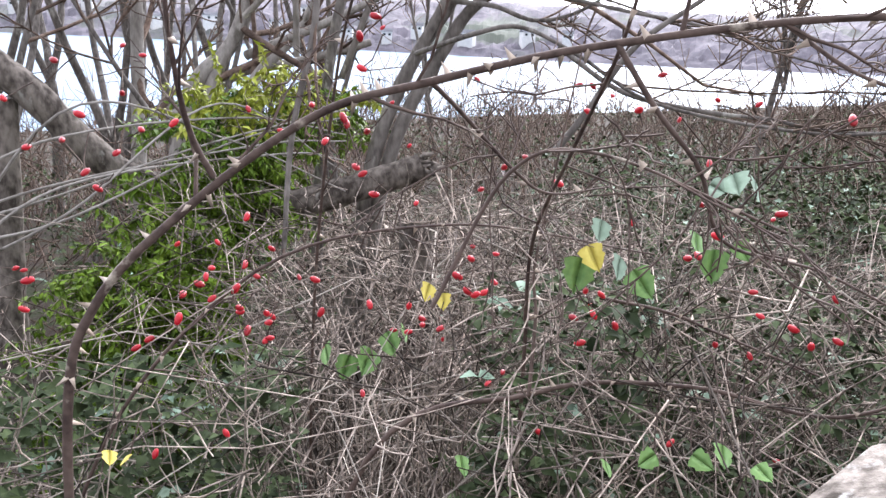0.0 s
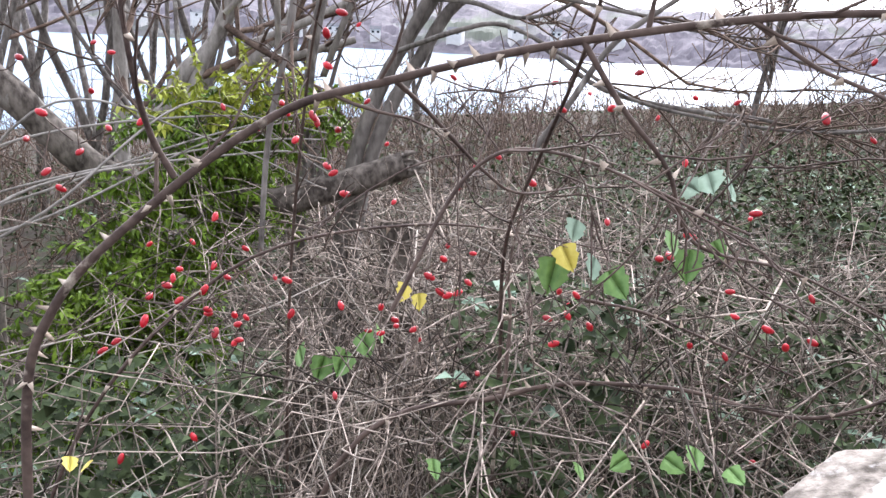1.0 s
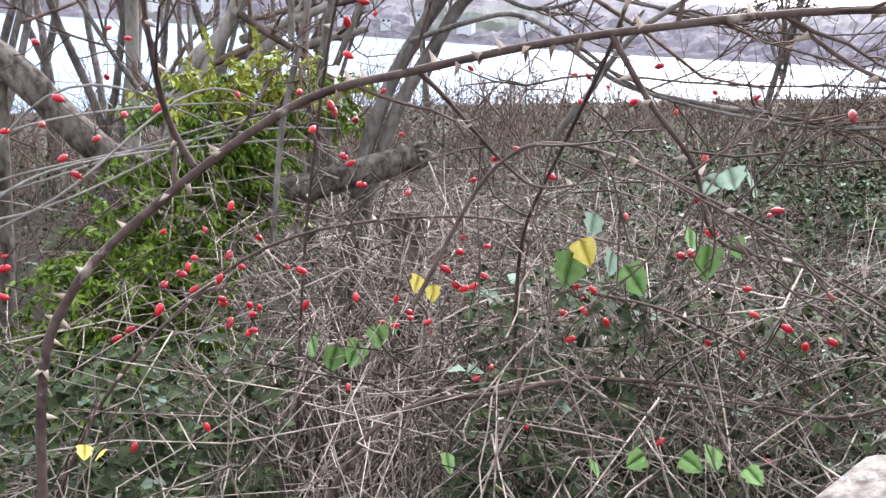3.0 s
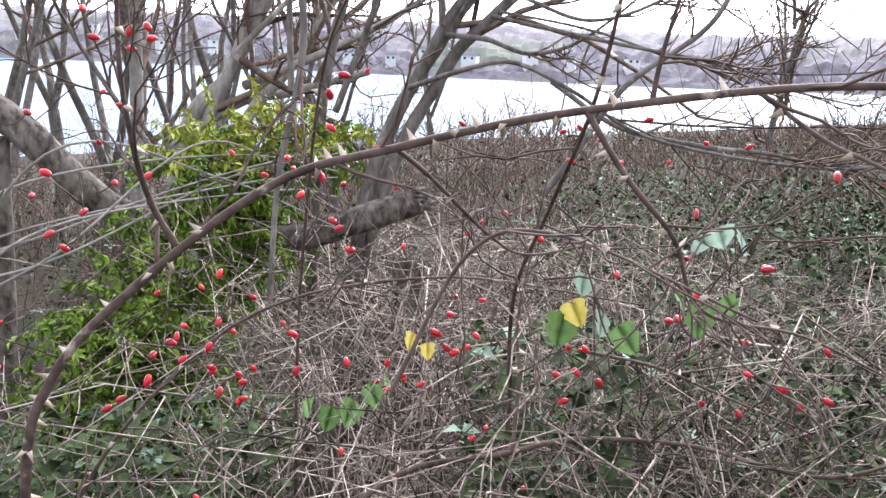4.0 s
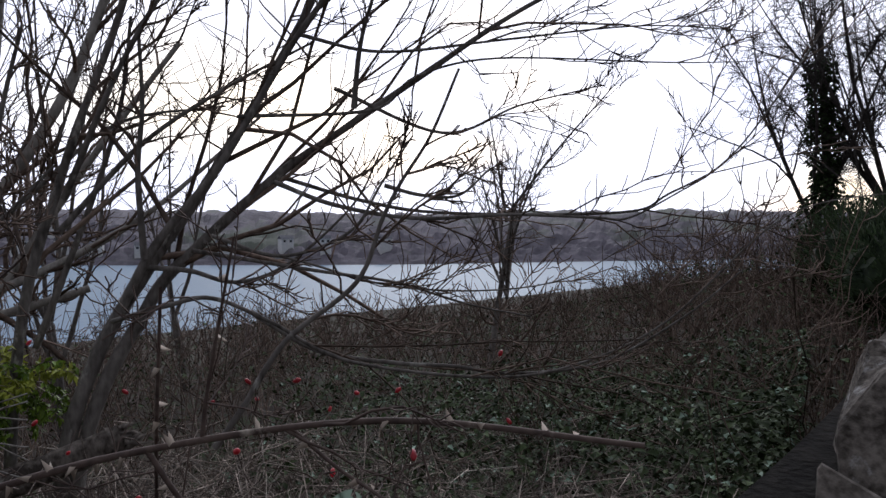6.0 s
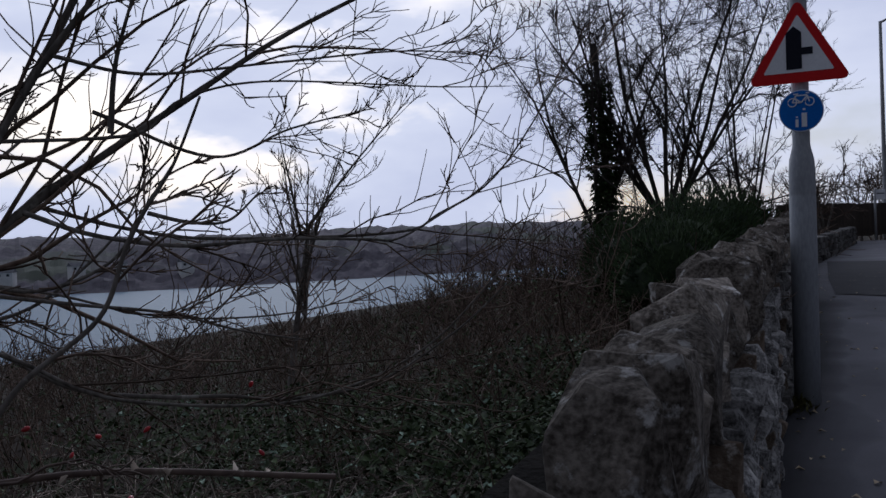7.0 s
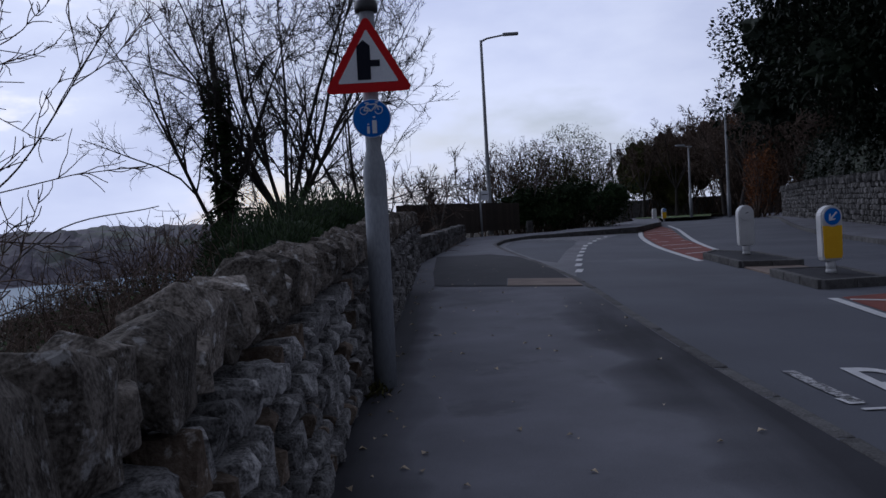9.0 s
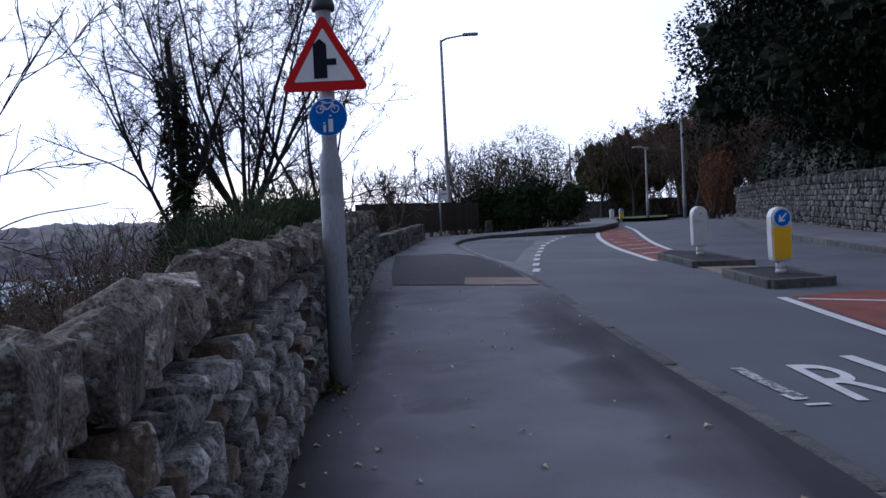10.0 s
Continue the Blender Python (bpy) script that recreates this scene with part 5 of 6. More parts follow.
stalks_leaf = Tangle()
YAW = 55   # most blades hang with their face to the open side
for p, size, dy, nod, roll, m, lab in (
        ((-1.436, 0.643, 0.955), 0.038, 15, 18, -20, M_YLEAF, "yellowed lobed leaf"), ((-1.40, 0.665, 0.945), 0.036, 30, 25, 40, M_LEAFGREY, "pale grey-green leaf"),
        ((-1.46, 0.66, 0.93), 0.05, -10, 4, 10, M_ROSELEAF, "green leaf"), ((-1.40, 0.69, 0.925), 0.046, 20, 20, -30, M_ROSELEAF, "green leaf"), ((-1.45, 0.68, 0.98), 0.034, 12, 30, 25, M_LEAFGREY, "pale grey-green leaf"),
        ((-1.343, 0.79, 1.05), 0.044, -20, 55, -30, M_LEAFGREY, "pale grey-green leaf"), ((-1.33, 0.82, 1.04), 0.04, 25, 40, 50, M_LEAFGREY, "pale grey-green leaf"), ((-1.36, 0.77, 1.035), 0.036, 0, 70, -70, M_LEAFGREY, "pale grey-green leaf"),
        ((-1.344, 0.775, 0.955), 0.046, 5, 6, 4, M_ROSELEAF, "bright green leaf"), ((-1.36, 0.755, 0.975), 0.036, 30, 30, 30, M_ROSELEAF, "green leaf"), ((-1.33, 0.80, 0.965), 0.03, -25, 20, -40, M_ROSELEAF, "green leaf"),
        ((-1.772, 0.642, 0.81), 0.034, 25, 25, 35, M_YLEAF, "yellowed lobed leaf"), ((-1.76, 0.66, 0.795), 0.03, -20, 25, -15, M_YLEAF, "yellowed lobed leaf"),
        ((-1.81, 0.56, 0.70), 0.05, 20, 30, 40, M_ROSELEAF, "green leaf"), ((-1.80, 0.58, 0.73), 0.046, -15, 25, -35, M_ROSELEAF, "green leaf"), ((-1.83, 0.53, 0.69), 0.044, 0, 12, 15, M_ROSELEAF, "green leaf"), ((-1.78, 0.6, 0.74), 0.036, 40, 45, 60, M_ROSELEAF, "green leaf"), ((-1.86, 0.5, 0.70), 0.044, -30, 35, -60, M_ROSELEAF, "green leaf"),
        ((-1.179, 0.601, 0.805), 0.03, 10, 48, 30, M_ROSELEAF, "green leaf"), ((-1.2, 0.58, 0.79), 0.027, 35, 55, -40, M_ROSELEAF, "green leaf"), ((-1.227, 0.555, 0.785), 0.026, -35, 50, 50, M_ROSELEAF, "green leaf"), ((-1.15, 0.62, 0.79), 0.025, 20, 62, -25, M_ROSELEAF, "green leaf"), ((-1.29, 0.548, 0.75), 0.024, 30, 50, 40, M_ROSELEAF, "green leaf"), ((-1.428, 0.451, 0.72), 0.028, 40, 35, 25, M_ROSELEAF, "green leaf"),
        ((-1.519, 0.073, 0.79), 0.018, 30, 50, 20, M_YLEAF, "yellowed leaf"), ((-1.51, 0.09, 0.785), 0.016, -40, 55, -30, M_YLEAF, "yellowed leaf")):
    lobed_leaf(p, size, YAW + dy, -nod, roll, m, lab)
part("leaf_stalks", stalks_leaf, M_CANE, rose, "thin leaf stalks", "stuff")

# ---- bramble tangle on the bank
r = random.Random(31)
stems, dry, thick = Tangle(), Tangle(), Tangle()
thorn_t = Tangle(False)


def arc_stem(tangle, x, y, top, reach, rad, r, n=7):
    """A cane that rises from the ground, bends over and trails."""
    g = land(x, y)
    a = r.uniform(0, 2 * math.pi)
    h = max(0.15, top - g)
    pts = []
    for k in range(n + 1):
        s = k / n
        pts.append((x + math.cos(a) * reach * s * (0.4 + 0.6 * s) + r.gauss(0, 0.045), y + math.sin(a) * reach * s * (0.4 + 0.6 * s) + r.gauss(0, 0.045), g + h * math.sin(min(1, s * 1.25) * math.pi * 0.62) + r.gauss(0, 0.04)))
    tangle.tube(pts, np.linspace(rad, rad * 0.45, n + 1), 4)
    return pts


for k in range(1650):
    d, a = 1.2 + 3.4 * r.random() ** 1.3, radians(r.uniform(20, 98))
    x, y = -0.69 - d * math.sin(a), -0.1 + d * math.cos(a)
    if x > wall_face(max(y, 0)) - 0.5:
        continue
    top = (1.0 if d < 2 else 0.85) - 0.10 * d - abs(r.gauss(0, 0.22))
    if a > radians(64):
        top = min(top, 1.12 - 0.42 * d) if d < 3.3 else min(top, -0.3)
        if d > 3.0 or r.random() < 0.72:
            continue
    line = arc_stem(dry if r.random() < 0.08 else stems, x, y, top, r.uniform(0.3, 1.3), r.uniform(0.0009, 0.0026 if d > 1.7 else 0.0017) * (0.75 + 0.32 * d), r, 9)
    if r.random() < 0.65:
        branch_out(stems, line, [0.0025, 0.001], r, 1, 5, 0.8, 0.35, 0.03, 3, 0.3, 0.6, 0.001 + 0.0003 * d)
    if d < 2.2:
        for _ in range(5):
            q = line[r.randrange(2, len(line))]
            thorn_t.cone(q, (r.gauss(0, 1), r.gauss(0, 1), r.gauss(0, 1)), 0.007, 0.0014)
for k in range(1800):   # a mat of dead twigs in and under the canes
    d, a = 1.05 + 2.4 * r.random(), radians(r.uniform(18, 92))
    x, y = -0.69 - d * math.sin(a), -0.1 + d * math.cos(a)
    if x > wall_face(max(y, 0)) - 0.45:
        continue
    z = land(x, y) + r.uniform(0.2, 1.0)
    if a > radians(64) and z > 1.1 - 0.43 * d:
        continue
    line = wander((x, y, z), (r.gauss(0, 1), r.gauss(0, 1), r.gauss(0, 0.5)), r.uniform(0.12, 0.5), 5, 0.42, 0, r)
    (dry if r.random() < 0.14 else stems).tube(line, np.linspace(0.0019, 0.0008, 6), 3)
tagged(part("bramble_stems", stems, M_BRAMBLE), "tangle of brown bramble and rose stems on the bank", "brambles", kind="stuff")
tagged(part("dry_stems", dry, M_DRY), "pale dead twigs matted among the brambles", "dead twigs", kind="stuff")
tagged(part("bramble_thorns", thorn_t, M_THORN), "pale thorns on the bramble stems", "thorns", kind="stuff")

leaves, pale = Tangle(), Tangle()
for k in range(34000):
    d, a = 1.1 + 5.2 * r.random() ** 0.8, radians(14 + 86 * r.random() ** 1.5)
    x, y = -0.69 - d * math.sin(a), -0.1 + d * math.cos(a)
    if x > wall_face(max(y, 0)) - 0.42:
        continue
    patch = noise.noise((x * 0.9, y * 0.9, 3.3))
    near_wall = a < radians(39 + 26 * noise.noise((x * 1.4, y * 1.4, 7.7)) + r.gauss(0, 4))
    if not near_wall and patch < 0.05 and not (a > radians(66) and d < 2.4):
        continue
    if d > 2.1 and r.random() < (0.15 if near_wall else 0.6):
        continue
    g = land(x, y)
    top = g + (0.9 if near_wall else 0.72) * (1 + 0.4 * patch)
    z = g + (top - g) * (0.25 + 0.75 * r.random() ** 0.5)
    t = pale if r.random() < 0.06 else leaves
    s = r.uniform(0.022, 0.05)
    for _ in range(r.choice((1, 2, 3))):
        t.leaf((x, y, z), (r.gauss(0, 1), r.gauss(0, 1), r.gauss(0, 0.3)), sideways((0, 0, 1), 0.35, r), s, s * 0.66)
for k in range(3000):   # leafy low growth round the foot of the big cane and beside the wall's end
    corner = k % 2
    d, a = (r.uniform(1.3, 2.2), radians(r.uniform(64, 90))) if corner else (r.uniform(1.15, 2.3), radians(r.uniform(24, 52)))
    x, y = -0.69 - d * math.sin(a), -0.1 + d * math.cos(a)
    if noise.noise((x * 3.1, y * 3.1, 2.2)) < -0.12:
        continue
    z = 1.23 - d * (r.uniform(0.4, 0.75) if corner else r.uniform(0.3, 0.62))
    s = r.uniform(0.016, 0.036)
    t = pale if r.random() < 0.04 else leaves
    for _ in range(3):
        t.leaf((x, y, z), (r.gauss(0, 1), r.gauss(0, 1), r.gauss(0, 0.3)), sideways((0.3, 0, 1), 0.35, r), s, s * 0.7)
tagged(part("bramble_leaves", leaves, M_LEAFDARK), "dark green bramble leaves low among the stems", "leaves", kind="stuff")
tagged(part("pale_leaves", pale, M_LEAFGREY), "pale grey-green bramble leaves turned over", "leaves", kind="stuff")

# ---- green shrub over a fallen trunk
shrub = thing("green_shrub", "bright green leafy shrub grown over a fallen trunk", "shrub")
t, tips, st = Tangle(), Tangle(), Tangle()
r = random.Random(33)
for c, q, n in (((-3.36, 1.34, 0.89), 0.15, 26), ((-3.34, 1.10, 0.89), 0.17, 60), ((-3.3, 0.88, 0.83), 0.2, 60), ((-3.26, 1.00, 0.67), 0.19, 60), ((-3.22, 0.78, 0.57), 0.22, 70), ((-3.18, 0.60, 0.41), 0.23, 70), ((-3.14, 0.68, 0.23), 0.23, 70), ((-3.1, 0.46, 0.19), 0.24, 70), ((-3.08, 0.52, -0.05), 0.27, 70), ((-3.0, 0.32, -0.11), 0.27, 60)):
    for _ in range(n):   # drooping sprays of narrow leaves in pairs
        d = sideways((0.1, 0, 0.25), 0.9, r)
        line = wander(np.array(c) + np.array(d) * q * 0.25, d, q * r.uniform(0.7, 1.25), 8, 0.16, -0.13, r)
        st.tube(line, between(8, 0.003, 0.001), 3)
        high = line[-1][2] > 0.86 and r.random() < 0.75
        for a, b in zip(line[1:], line[2:]):
            for _ in range(9):
                u = r.random()
                s = r.uniform(0.018, 0.04)
                (tips if high else t).leaf([a[i] + (b[i] - a[i]) * u for i in range(3)], sideways((b[0] - a[0], b[1] - a[1], b[2] - a[2] - 0.03), 0.05, r) if r.random() < 0.2 else sideways((0, 0, -0.7), 0.7, r), sideways((0, 0, 1), 0.6, r), s, s * 0.36)
part("leaves", t, M_LEAFGREEN, shrub, "narrow dark green leaves", "stuff")
part("young_leaves", tips, M_LEAFTIP, shrub, "yellow-green leaves at the top", "stuff")
part("spray", st, M_BRAMBLE, shrub, "thin brown stems", "stuff")

log = thing("fallen_trunk", "leaning grey fallen trunk with a broken end", "fallen tree")
tg, line, rad = stem_mesh([(-4.1, -0.35, 1.55), (-3.75, 0.2, 1.13), (-3.63, 0.41, 0.96), (-3.55, 0.65, 0.70), (-3.4, 0.9, 0.60), (-3.17, 1.08, 0.62), (-3.04, 1.33, 0.70), (-2.97, 1.45, 0.75)], 0.052, 0.045, 12)
part("trunk", tg, M_LOGBARK, log)
t = Tangle(False)
for _ in range(26):
    a = np.array([-2.97, 1.45, 0.75]) + np.array([r.gauss(0, 0.02) for _ in range(3)])
    t.cone(a, (0.45 + r.gauss(0, 0.2), 0.75, 0.35 + r.gauss(0, 0.25)), r.uniform(0.02, 0.06), 0.012)
part("splinters", t, M_LOGBARK, log, "splintered broken end", "stuff")
tg, _, _ = stem_mesh([(-3.52, 0.3, -0.6), (-3.6, 0.32, 0.2), (-3.66, 0.36, 0.92)], 0.05, 0.04, 10)
part("limb", tg, M_LOGBARK, log)

sawn = thing("sawn_stump", "upright sawn branch stub with a pale round end", "stump", pose(-2.75, 1.28, 0.0))
tg, _, _ = stem_mesh([(-0.1, 0.1, -0.7), (-0.03, 0.03, 0.2), (0.02, -0.01, 0.62)], 0.055, 0.05, 12)
part("trunk", tg, M_LOGBARK, sawn)
for k in range(7):   # long pale trailing stems over the shrub
    rr = random.Random(60 + k)
    tagged(part("trailing_stem", stem_mesh([(-3.1 + rr.gauss(0, 0.15), 0.0 + rr.gauss(0, 0.1), 0.55 + rr.gauss(0, 0.12)), (-3.05 + rr.gauss(0, 0.1), 0.35, 0.78 + rr.gauss(0, 0.06)), (-2.95, 0.75 + rr.gauss(0, 0.1), 0.9 + rr.gauss(0, 0.05)), (-2.85, 1.1, 0.86 + rr.gauss(0, 0.08))], 0.0045, 0.002, 6)[0], M_PALEBARK), "long pale bare trailing stem", "stem", group="trailing stems")

# ---- ash tree behind the rose: several stems from one foot
ash = [
    ([(-3.25, 1.25, -0.75), (-3.2, 1.36, 0.5), (-3.18, 1.47, 0.94), (-3.1, 1.65, 1.29), (-3.02, 1.77, 1.5), (-2.92, 1.86, 1.72), (-2.82, 1.94, 1.93), (-2.62, 2.05, 2.35), (-2.3, 2.1, 3.1)], 0.0297, 0.0084),
    ([(-3.22, 1.32, -0.75), (-3.18, 1.42, 0.6), (-3.11, 1.63, 1.13), (-3.03, 1.76, 1.32), (-2.84, 1.97, 1.58), (-2.71, 2.1, 1.71), (-2.44, 2.29, 1.93), (-2.16, 2.43, 2.12), (-1.8, 2.59, 2.3)], 0.0277, 0.0056),
    ([(-2.84, 1.97, 1.58), (-2.58, 2.14, 1.49), (-2.37, 2.33, 1.45), (-1.88, 2.65, 1.45), (-1.74, 2.72, 1.51), (-1.53, 2.8, 1.66), (-1.18, 2.82, 2.15)], 0.0086, 0.0021),
    ([(-3.09, 1.62, 1.27), (-2.95, 1.69, 1.26), (-2.86, 1.81, 1.22), (-2.76, 1.95, 1.28), (-2.61, 2.11, 1.48), (-2.53, 2.17, 1.67)], 0.0106, 0.0028),
    ([(-3.1, 1.5, 1.1), (-2.68, 1.42, 1.18), (-2.59, 1.51, 1.2), (-2.48, 1.63, 1.13), (-2.32, 1.79, 1.01), (-2.0, 2.05, 0.96), (-1.79, 2.21, 1.0), (-1.57, 2.34, 1.13), (-1.28, 2.47, 1.43), (-0.98, 2.55, 1.5)], 0.0086, 0.0017),
    ([(-3.12, 1.52, 1.1), (-3.03, 1.62, 1.35), (-2.89, 1.77, 1.61), (-2.69, 1.93, 2.03), (-2.5, 2.03, 2.3), (-2.3, 2.1, 2.7)], 0.0198, 0.0056),
    ([(-2.69, 1.93, 2.04), (-2.5, 2.14, 1.99), (-2.17, 2.4, 2.03), (-1.78, 2.63, 2.06), (-1.41, 2.79, 2.01)], 0.0073, 0.0014),
    ([(-2.85, 1.81, 1.77), (-2.55, 2.14, 1.8), (-2.43, 2.23, 1.91), (-2.21, 2.39, 1.97), (-1.72, 2.68, 1.94), (-1.48, 2.78, 1.93)], 0.0073, 0.0014),
    ([(-3.25, 1.2, -0.7), (-3.35, 1.3, 0.9), (-3.3, 1.45, 1.6), (-3.15, 1.6, 2.2), (-2.95, 1.7, 3.0)], 0.0231, 0.0070),
    ([(-3.3, 1.45, 1.5), (-3.05, 1.5, 1.9), (-2.8, 1.6, 2.3), (-2.5, 1.7, 2.9)], 0.0132, 0.0042),
    ([(-2.62, 2.05, 2.3), (-2.2, 2.3, 2.45), (-1.75, 2.5, 2.5), (-1.3, 2.65, 2.65)], 0.0079, 0.0021),
    ([(-3.0, 1.78, 1.35), (-2.7, 1.9, 1.3), (-2.4, 2.15, 1.2), (-2.0, 2.4, 1.22), (-1.7, 2.55, 1.4)], 0.0059, 0.0014),
    ([(-2.39, 0.51, 1.8), (-2.4, 0.56, 1.68), (-2.4, 0.62, 1.57), (-2.37, 0.73, 1.39), (-2.35, 0.74, 1.22), (-2.34, 0.68, 0.97), (-2.28, 0.63, 0.73)], 0.012, 0.006),
    ([(-2.88, 0.4, 1.38), (-2.85, 0.56, 1.38), (-2.79, 0.73, 1.39), (-2.73, 0.89, 1.39), (-2.7, 0.96, 1.42), (-2.63, 1.07, 1.56)], 0.008, 0.004),
    ([(-2.59, 1.65, 1.15), (-2.45, 1.79, 1.03), (-2.27, 1.94, 0.99), (-2.13, 2.05, 0.98), (-1.98, 2.15, 0.96), (-1.75, 2.28, 1.0), (-1.54, 2.39, 1.14), (-1.39, 2.45, 1.28)], 0.009, 0.0025),
    ([(-1.83, 0.95, 1.0), (-1.81, 1.0, 1.07), (-1.77, 1.07, 1.19), (-1.68, 1.17, 1.3), (-1.64, 1.2, 1.42), (-1.61, 1.22, 1.49), (-1.56, 1.25, 1.58), (-1.5, 1.26, 1.7)], 0.007, 0.0025),
    ([(-2.36, 1.86, 1.76), (-2.32, 1.85, 1.95), (-2.24, 1.85, 2.14)], 0.01, 0.004),
    ([(-2.31, 1.94, 1.53), (-2.22, 2.01, 1.5), (-2.13, 2.08, 1.5), (-2.05, 2.13, 1.58)], 0.008, 0.003),
    ([(-2.55, 1.71, 1.54), (-2.42, 1.84, 1.47), (-2.24, 2.01, 1.43), (-2.0, 2.17, 1.44), (-1.78, 2.29, 1.43), (-1.69, 2.34, 1.43), (-1.53, 2.4, 1.52)], 0.009, 0.0025),
    ([(-2.59, 1.51, 1.38), (-2.46, 1.66, 1.32), (-2.32, 1.8, 1.39), (-2.25, 1.86, 1.53), (-2.17, 1.91, 1.67)], 0.007, 0.003),
    ([(-2.87, 1.64, 1.33), (-2.61, 1.94, 1.26), (-2.42, 2.11, 1.22), (-2.23, 2.25, 1.15), (-2.05, 2.36, 1.11)], 0.008, 0.0025),
    ([(-2.68, 2.09, 1.88), (-2.41, 2.35, 1.73), (-2.18, 2.49, 1.82), (-1.93, 2.62, 1.88)], 0.008, 0.002),
    ([(-3.04, 1.58, 1.3), (-3.04, 1.56, 1.58), (-3.01, 1.56, 1.79), (-2.98, 1.53, 2.03)], 0.013, 0.006),
    ([(-3.7, 1.37, 1.05), (-3.72, 1.38, 1.45), (-3.66, 1.42, 1.84), (-3.59, 1.46, 2.12)], 0.014, 0.007),
    ([(-3.45, 1.42, 0.99), (-3.38, 1.59, 1.49), (-3.3, 1.66, 1.83), (-3.23, 1.66, 2.13)], 0.014, 0.006),
    ([(-3.26, 1.41, 1.39), (-3.11, 1.62, 1.68), (-2.93, 1.82, 1.87), (-2.71, 2.02, 2.03)], 0.012, 0.004),
    ([(-3.6, 1.12, 1.19), (-3.46, 1.43, 1.53), (-3.31, 1.66, 1.77), (-3.09, 1.95, 1.84)], 0.012, 0.004),
]
tree_from_stems("ash_tree", "bare multi-stemmed ash tree leaning over the bank", ash, M_BARK, M_TWIG, 41, 2, 9, 0.36, 0.0022, 0.5, 0.04)

r = random.Random(43)
back = [
    ([(-6.35, 1.5, -1.0), (-6.38, 1.58, 0.3), (-6.42, 1.61, 0.9), (-6.4, 1.63, 2.0), (-6.3, 1.6, 4.0)], 0.055, 0.03),
]
tree_from_stems("birch_tree", "pale straight birch trunk on the bank", back, M_PALEBARK, M_TWIG, 44, 3, 6, 0.3, 0.004, 0.5, 0.05)
back = [
    ([(-5.6, 1.4, -0.9), (-5.58, 1.6, 0.6), (-5.5, 1.86, 1.01), (-5.42, 2.06, 1.43), (-5.32, 2.26, 1.72), (-5.1, 2.5, 2.3), (-4.8, 2.7, 3.2)], 0.0540, 0.0216),
    ([(-5.5, 1.5, -0.9), (-5.53, 1.7, 0.6), (-5.48, 1.92, 1.17), (-5.37, 2.11, 1.9), (-5.25, 2.2, 3.2)], 0.0504, 0.0216),
    ([(-5.45, 1.6, -0.9), (-5.4, 1.85, 0.6), (-5.25, 2.15, 1.1), (-5.0, 2.45, 1.7), (-4.6, 2.8, 2.4)], 0.0432, 0.0144),
    ([(-5.6, 1.55, 0.6), (-5.5, 1.9, 0.85), (-5.4, 2.2, 0.92), (-5.2, 2.6, 1.05)], 0.0360, 0.0216),
    ([(-5.5, 1.95, 0.95), (-5.0, 2.3, 1.2), (-4.7, 2.7, 1.5), (-4.3, 3.1, 2.0)], 0.0288, 0.0086),
]
tree_from_stems("ash_clump", "clump of grey leaning ash trunks", back, M_PALEBARK, M_TWIG, 45, 3, 7, 0.36, 0.0035, 0.5, 0.06)
for k, (d, yaw, h, tr) in enumerate(((7.5, 83, 6, 0.06), (8.5, 76, 7, 0.07), (9.5, 69, 6, 0.06), (10, 62, 6, 0.05), (11.5, 86, 7, 0.08), (12, 79, 7, 0.07), (13, 72, 6, 0.06), (7, 90, 6, 0.06), (14, 55, 5, 0.05), (5.6, 84, 4.5, 0.04), (6.2, 78, 5, 0.045), (5.2, 71, 4, 0.03), (6.6, 66, 4.5, 0.035), (7.4, 72, 5, 0.04), (6.0, 88, 5, 0.045), (8.2, 62, 4.5, 0.04))):
    x, y = -0.6 - d * math.sin(radians(yaw)), d * math.cos(radians(yaw))
    wild_tree("bare_tree", "thin bare winter tree on the bank", x, y, land(x, y) - 0.1, h, tr, 50 + k, M_BARK, M_TWIG, 3, 0.35, 3, 5, 0.0045, 0.42)

# ---- small tree on the bank and the brush round it
small = [([(-5.15, 6.4, -1.3), (-5.25, 6.55, -0.3), (-5.24, 6.7, 0.5), (-5.2, 6.82, 1.14), (-5.14, 6.86, 1.6)], 0.036, 0.02)]
for k in range(9):
    rr = random.Random(70 + k)
    a = rr.uniform(0, 6.28)
    s = rr.uniform(0.9, 1.7)
    z0 = rr.uniform(0.7, 1.5)
    small.append(([(-5.2, 6.82, z0), (-5.2 + 0.35 * s * math.cos(a), 6.82 + 0.35 * s * math.sin(a), z0 + 0.45 * s), (-5.2 + 0.8 * s * math.cos(a), 6.82 + 0.8 * s * math.sin(a), z0 + 0.95 * s)], 0.018, 0.004))
tree_from_stems("small_tree", "small bare tree with many fine twigs", small, M_BARK, M_TWIG, 80, 2, 8, 0.42, 0.0035, 0.55, 0.1)

r = random.Random(81)
brush, brush_leaf = Tangle(), Tangle()


def brush_top(x, y):
    """How high the brush stands over the bank."""
    d = wall_face(max(y, 0)) - x
    h = 1.2 + 0.95 * noise.noise((x * 0.35, y * 0.35, 8))
    if y > 7 and d < 6:
        h += 0.55 * min(1, (y - 7) / 5)
    if d > 9:
        h += 0.3
    return max(0.4, min(h, bank_line(x, y) - land(x, y)))


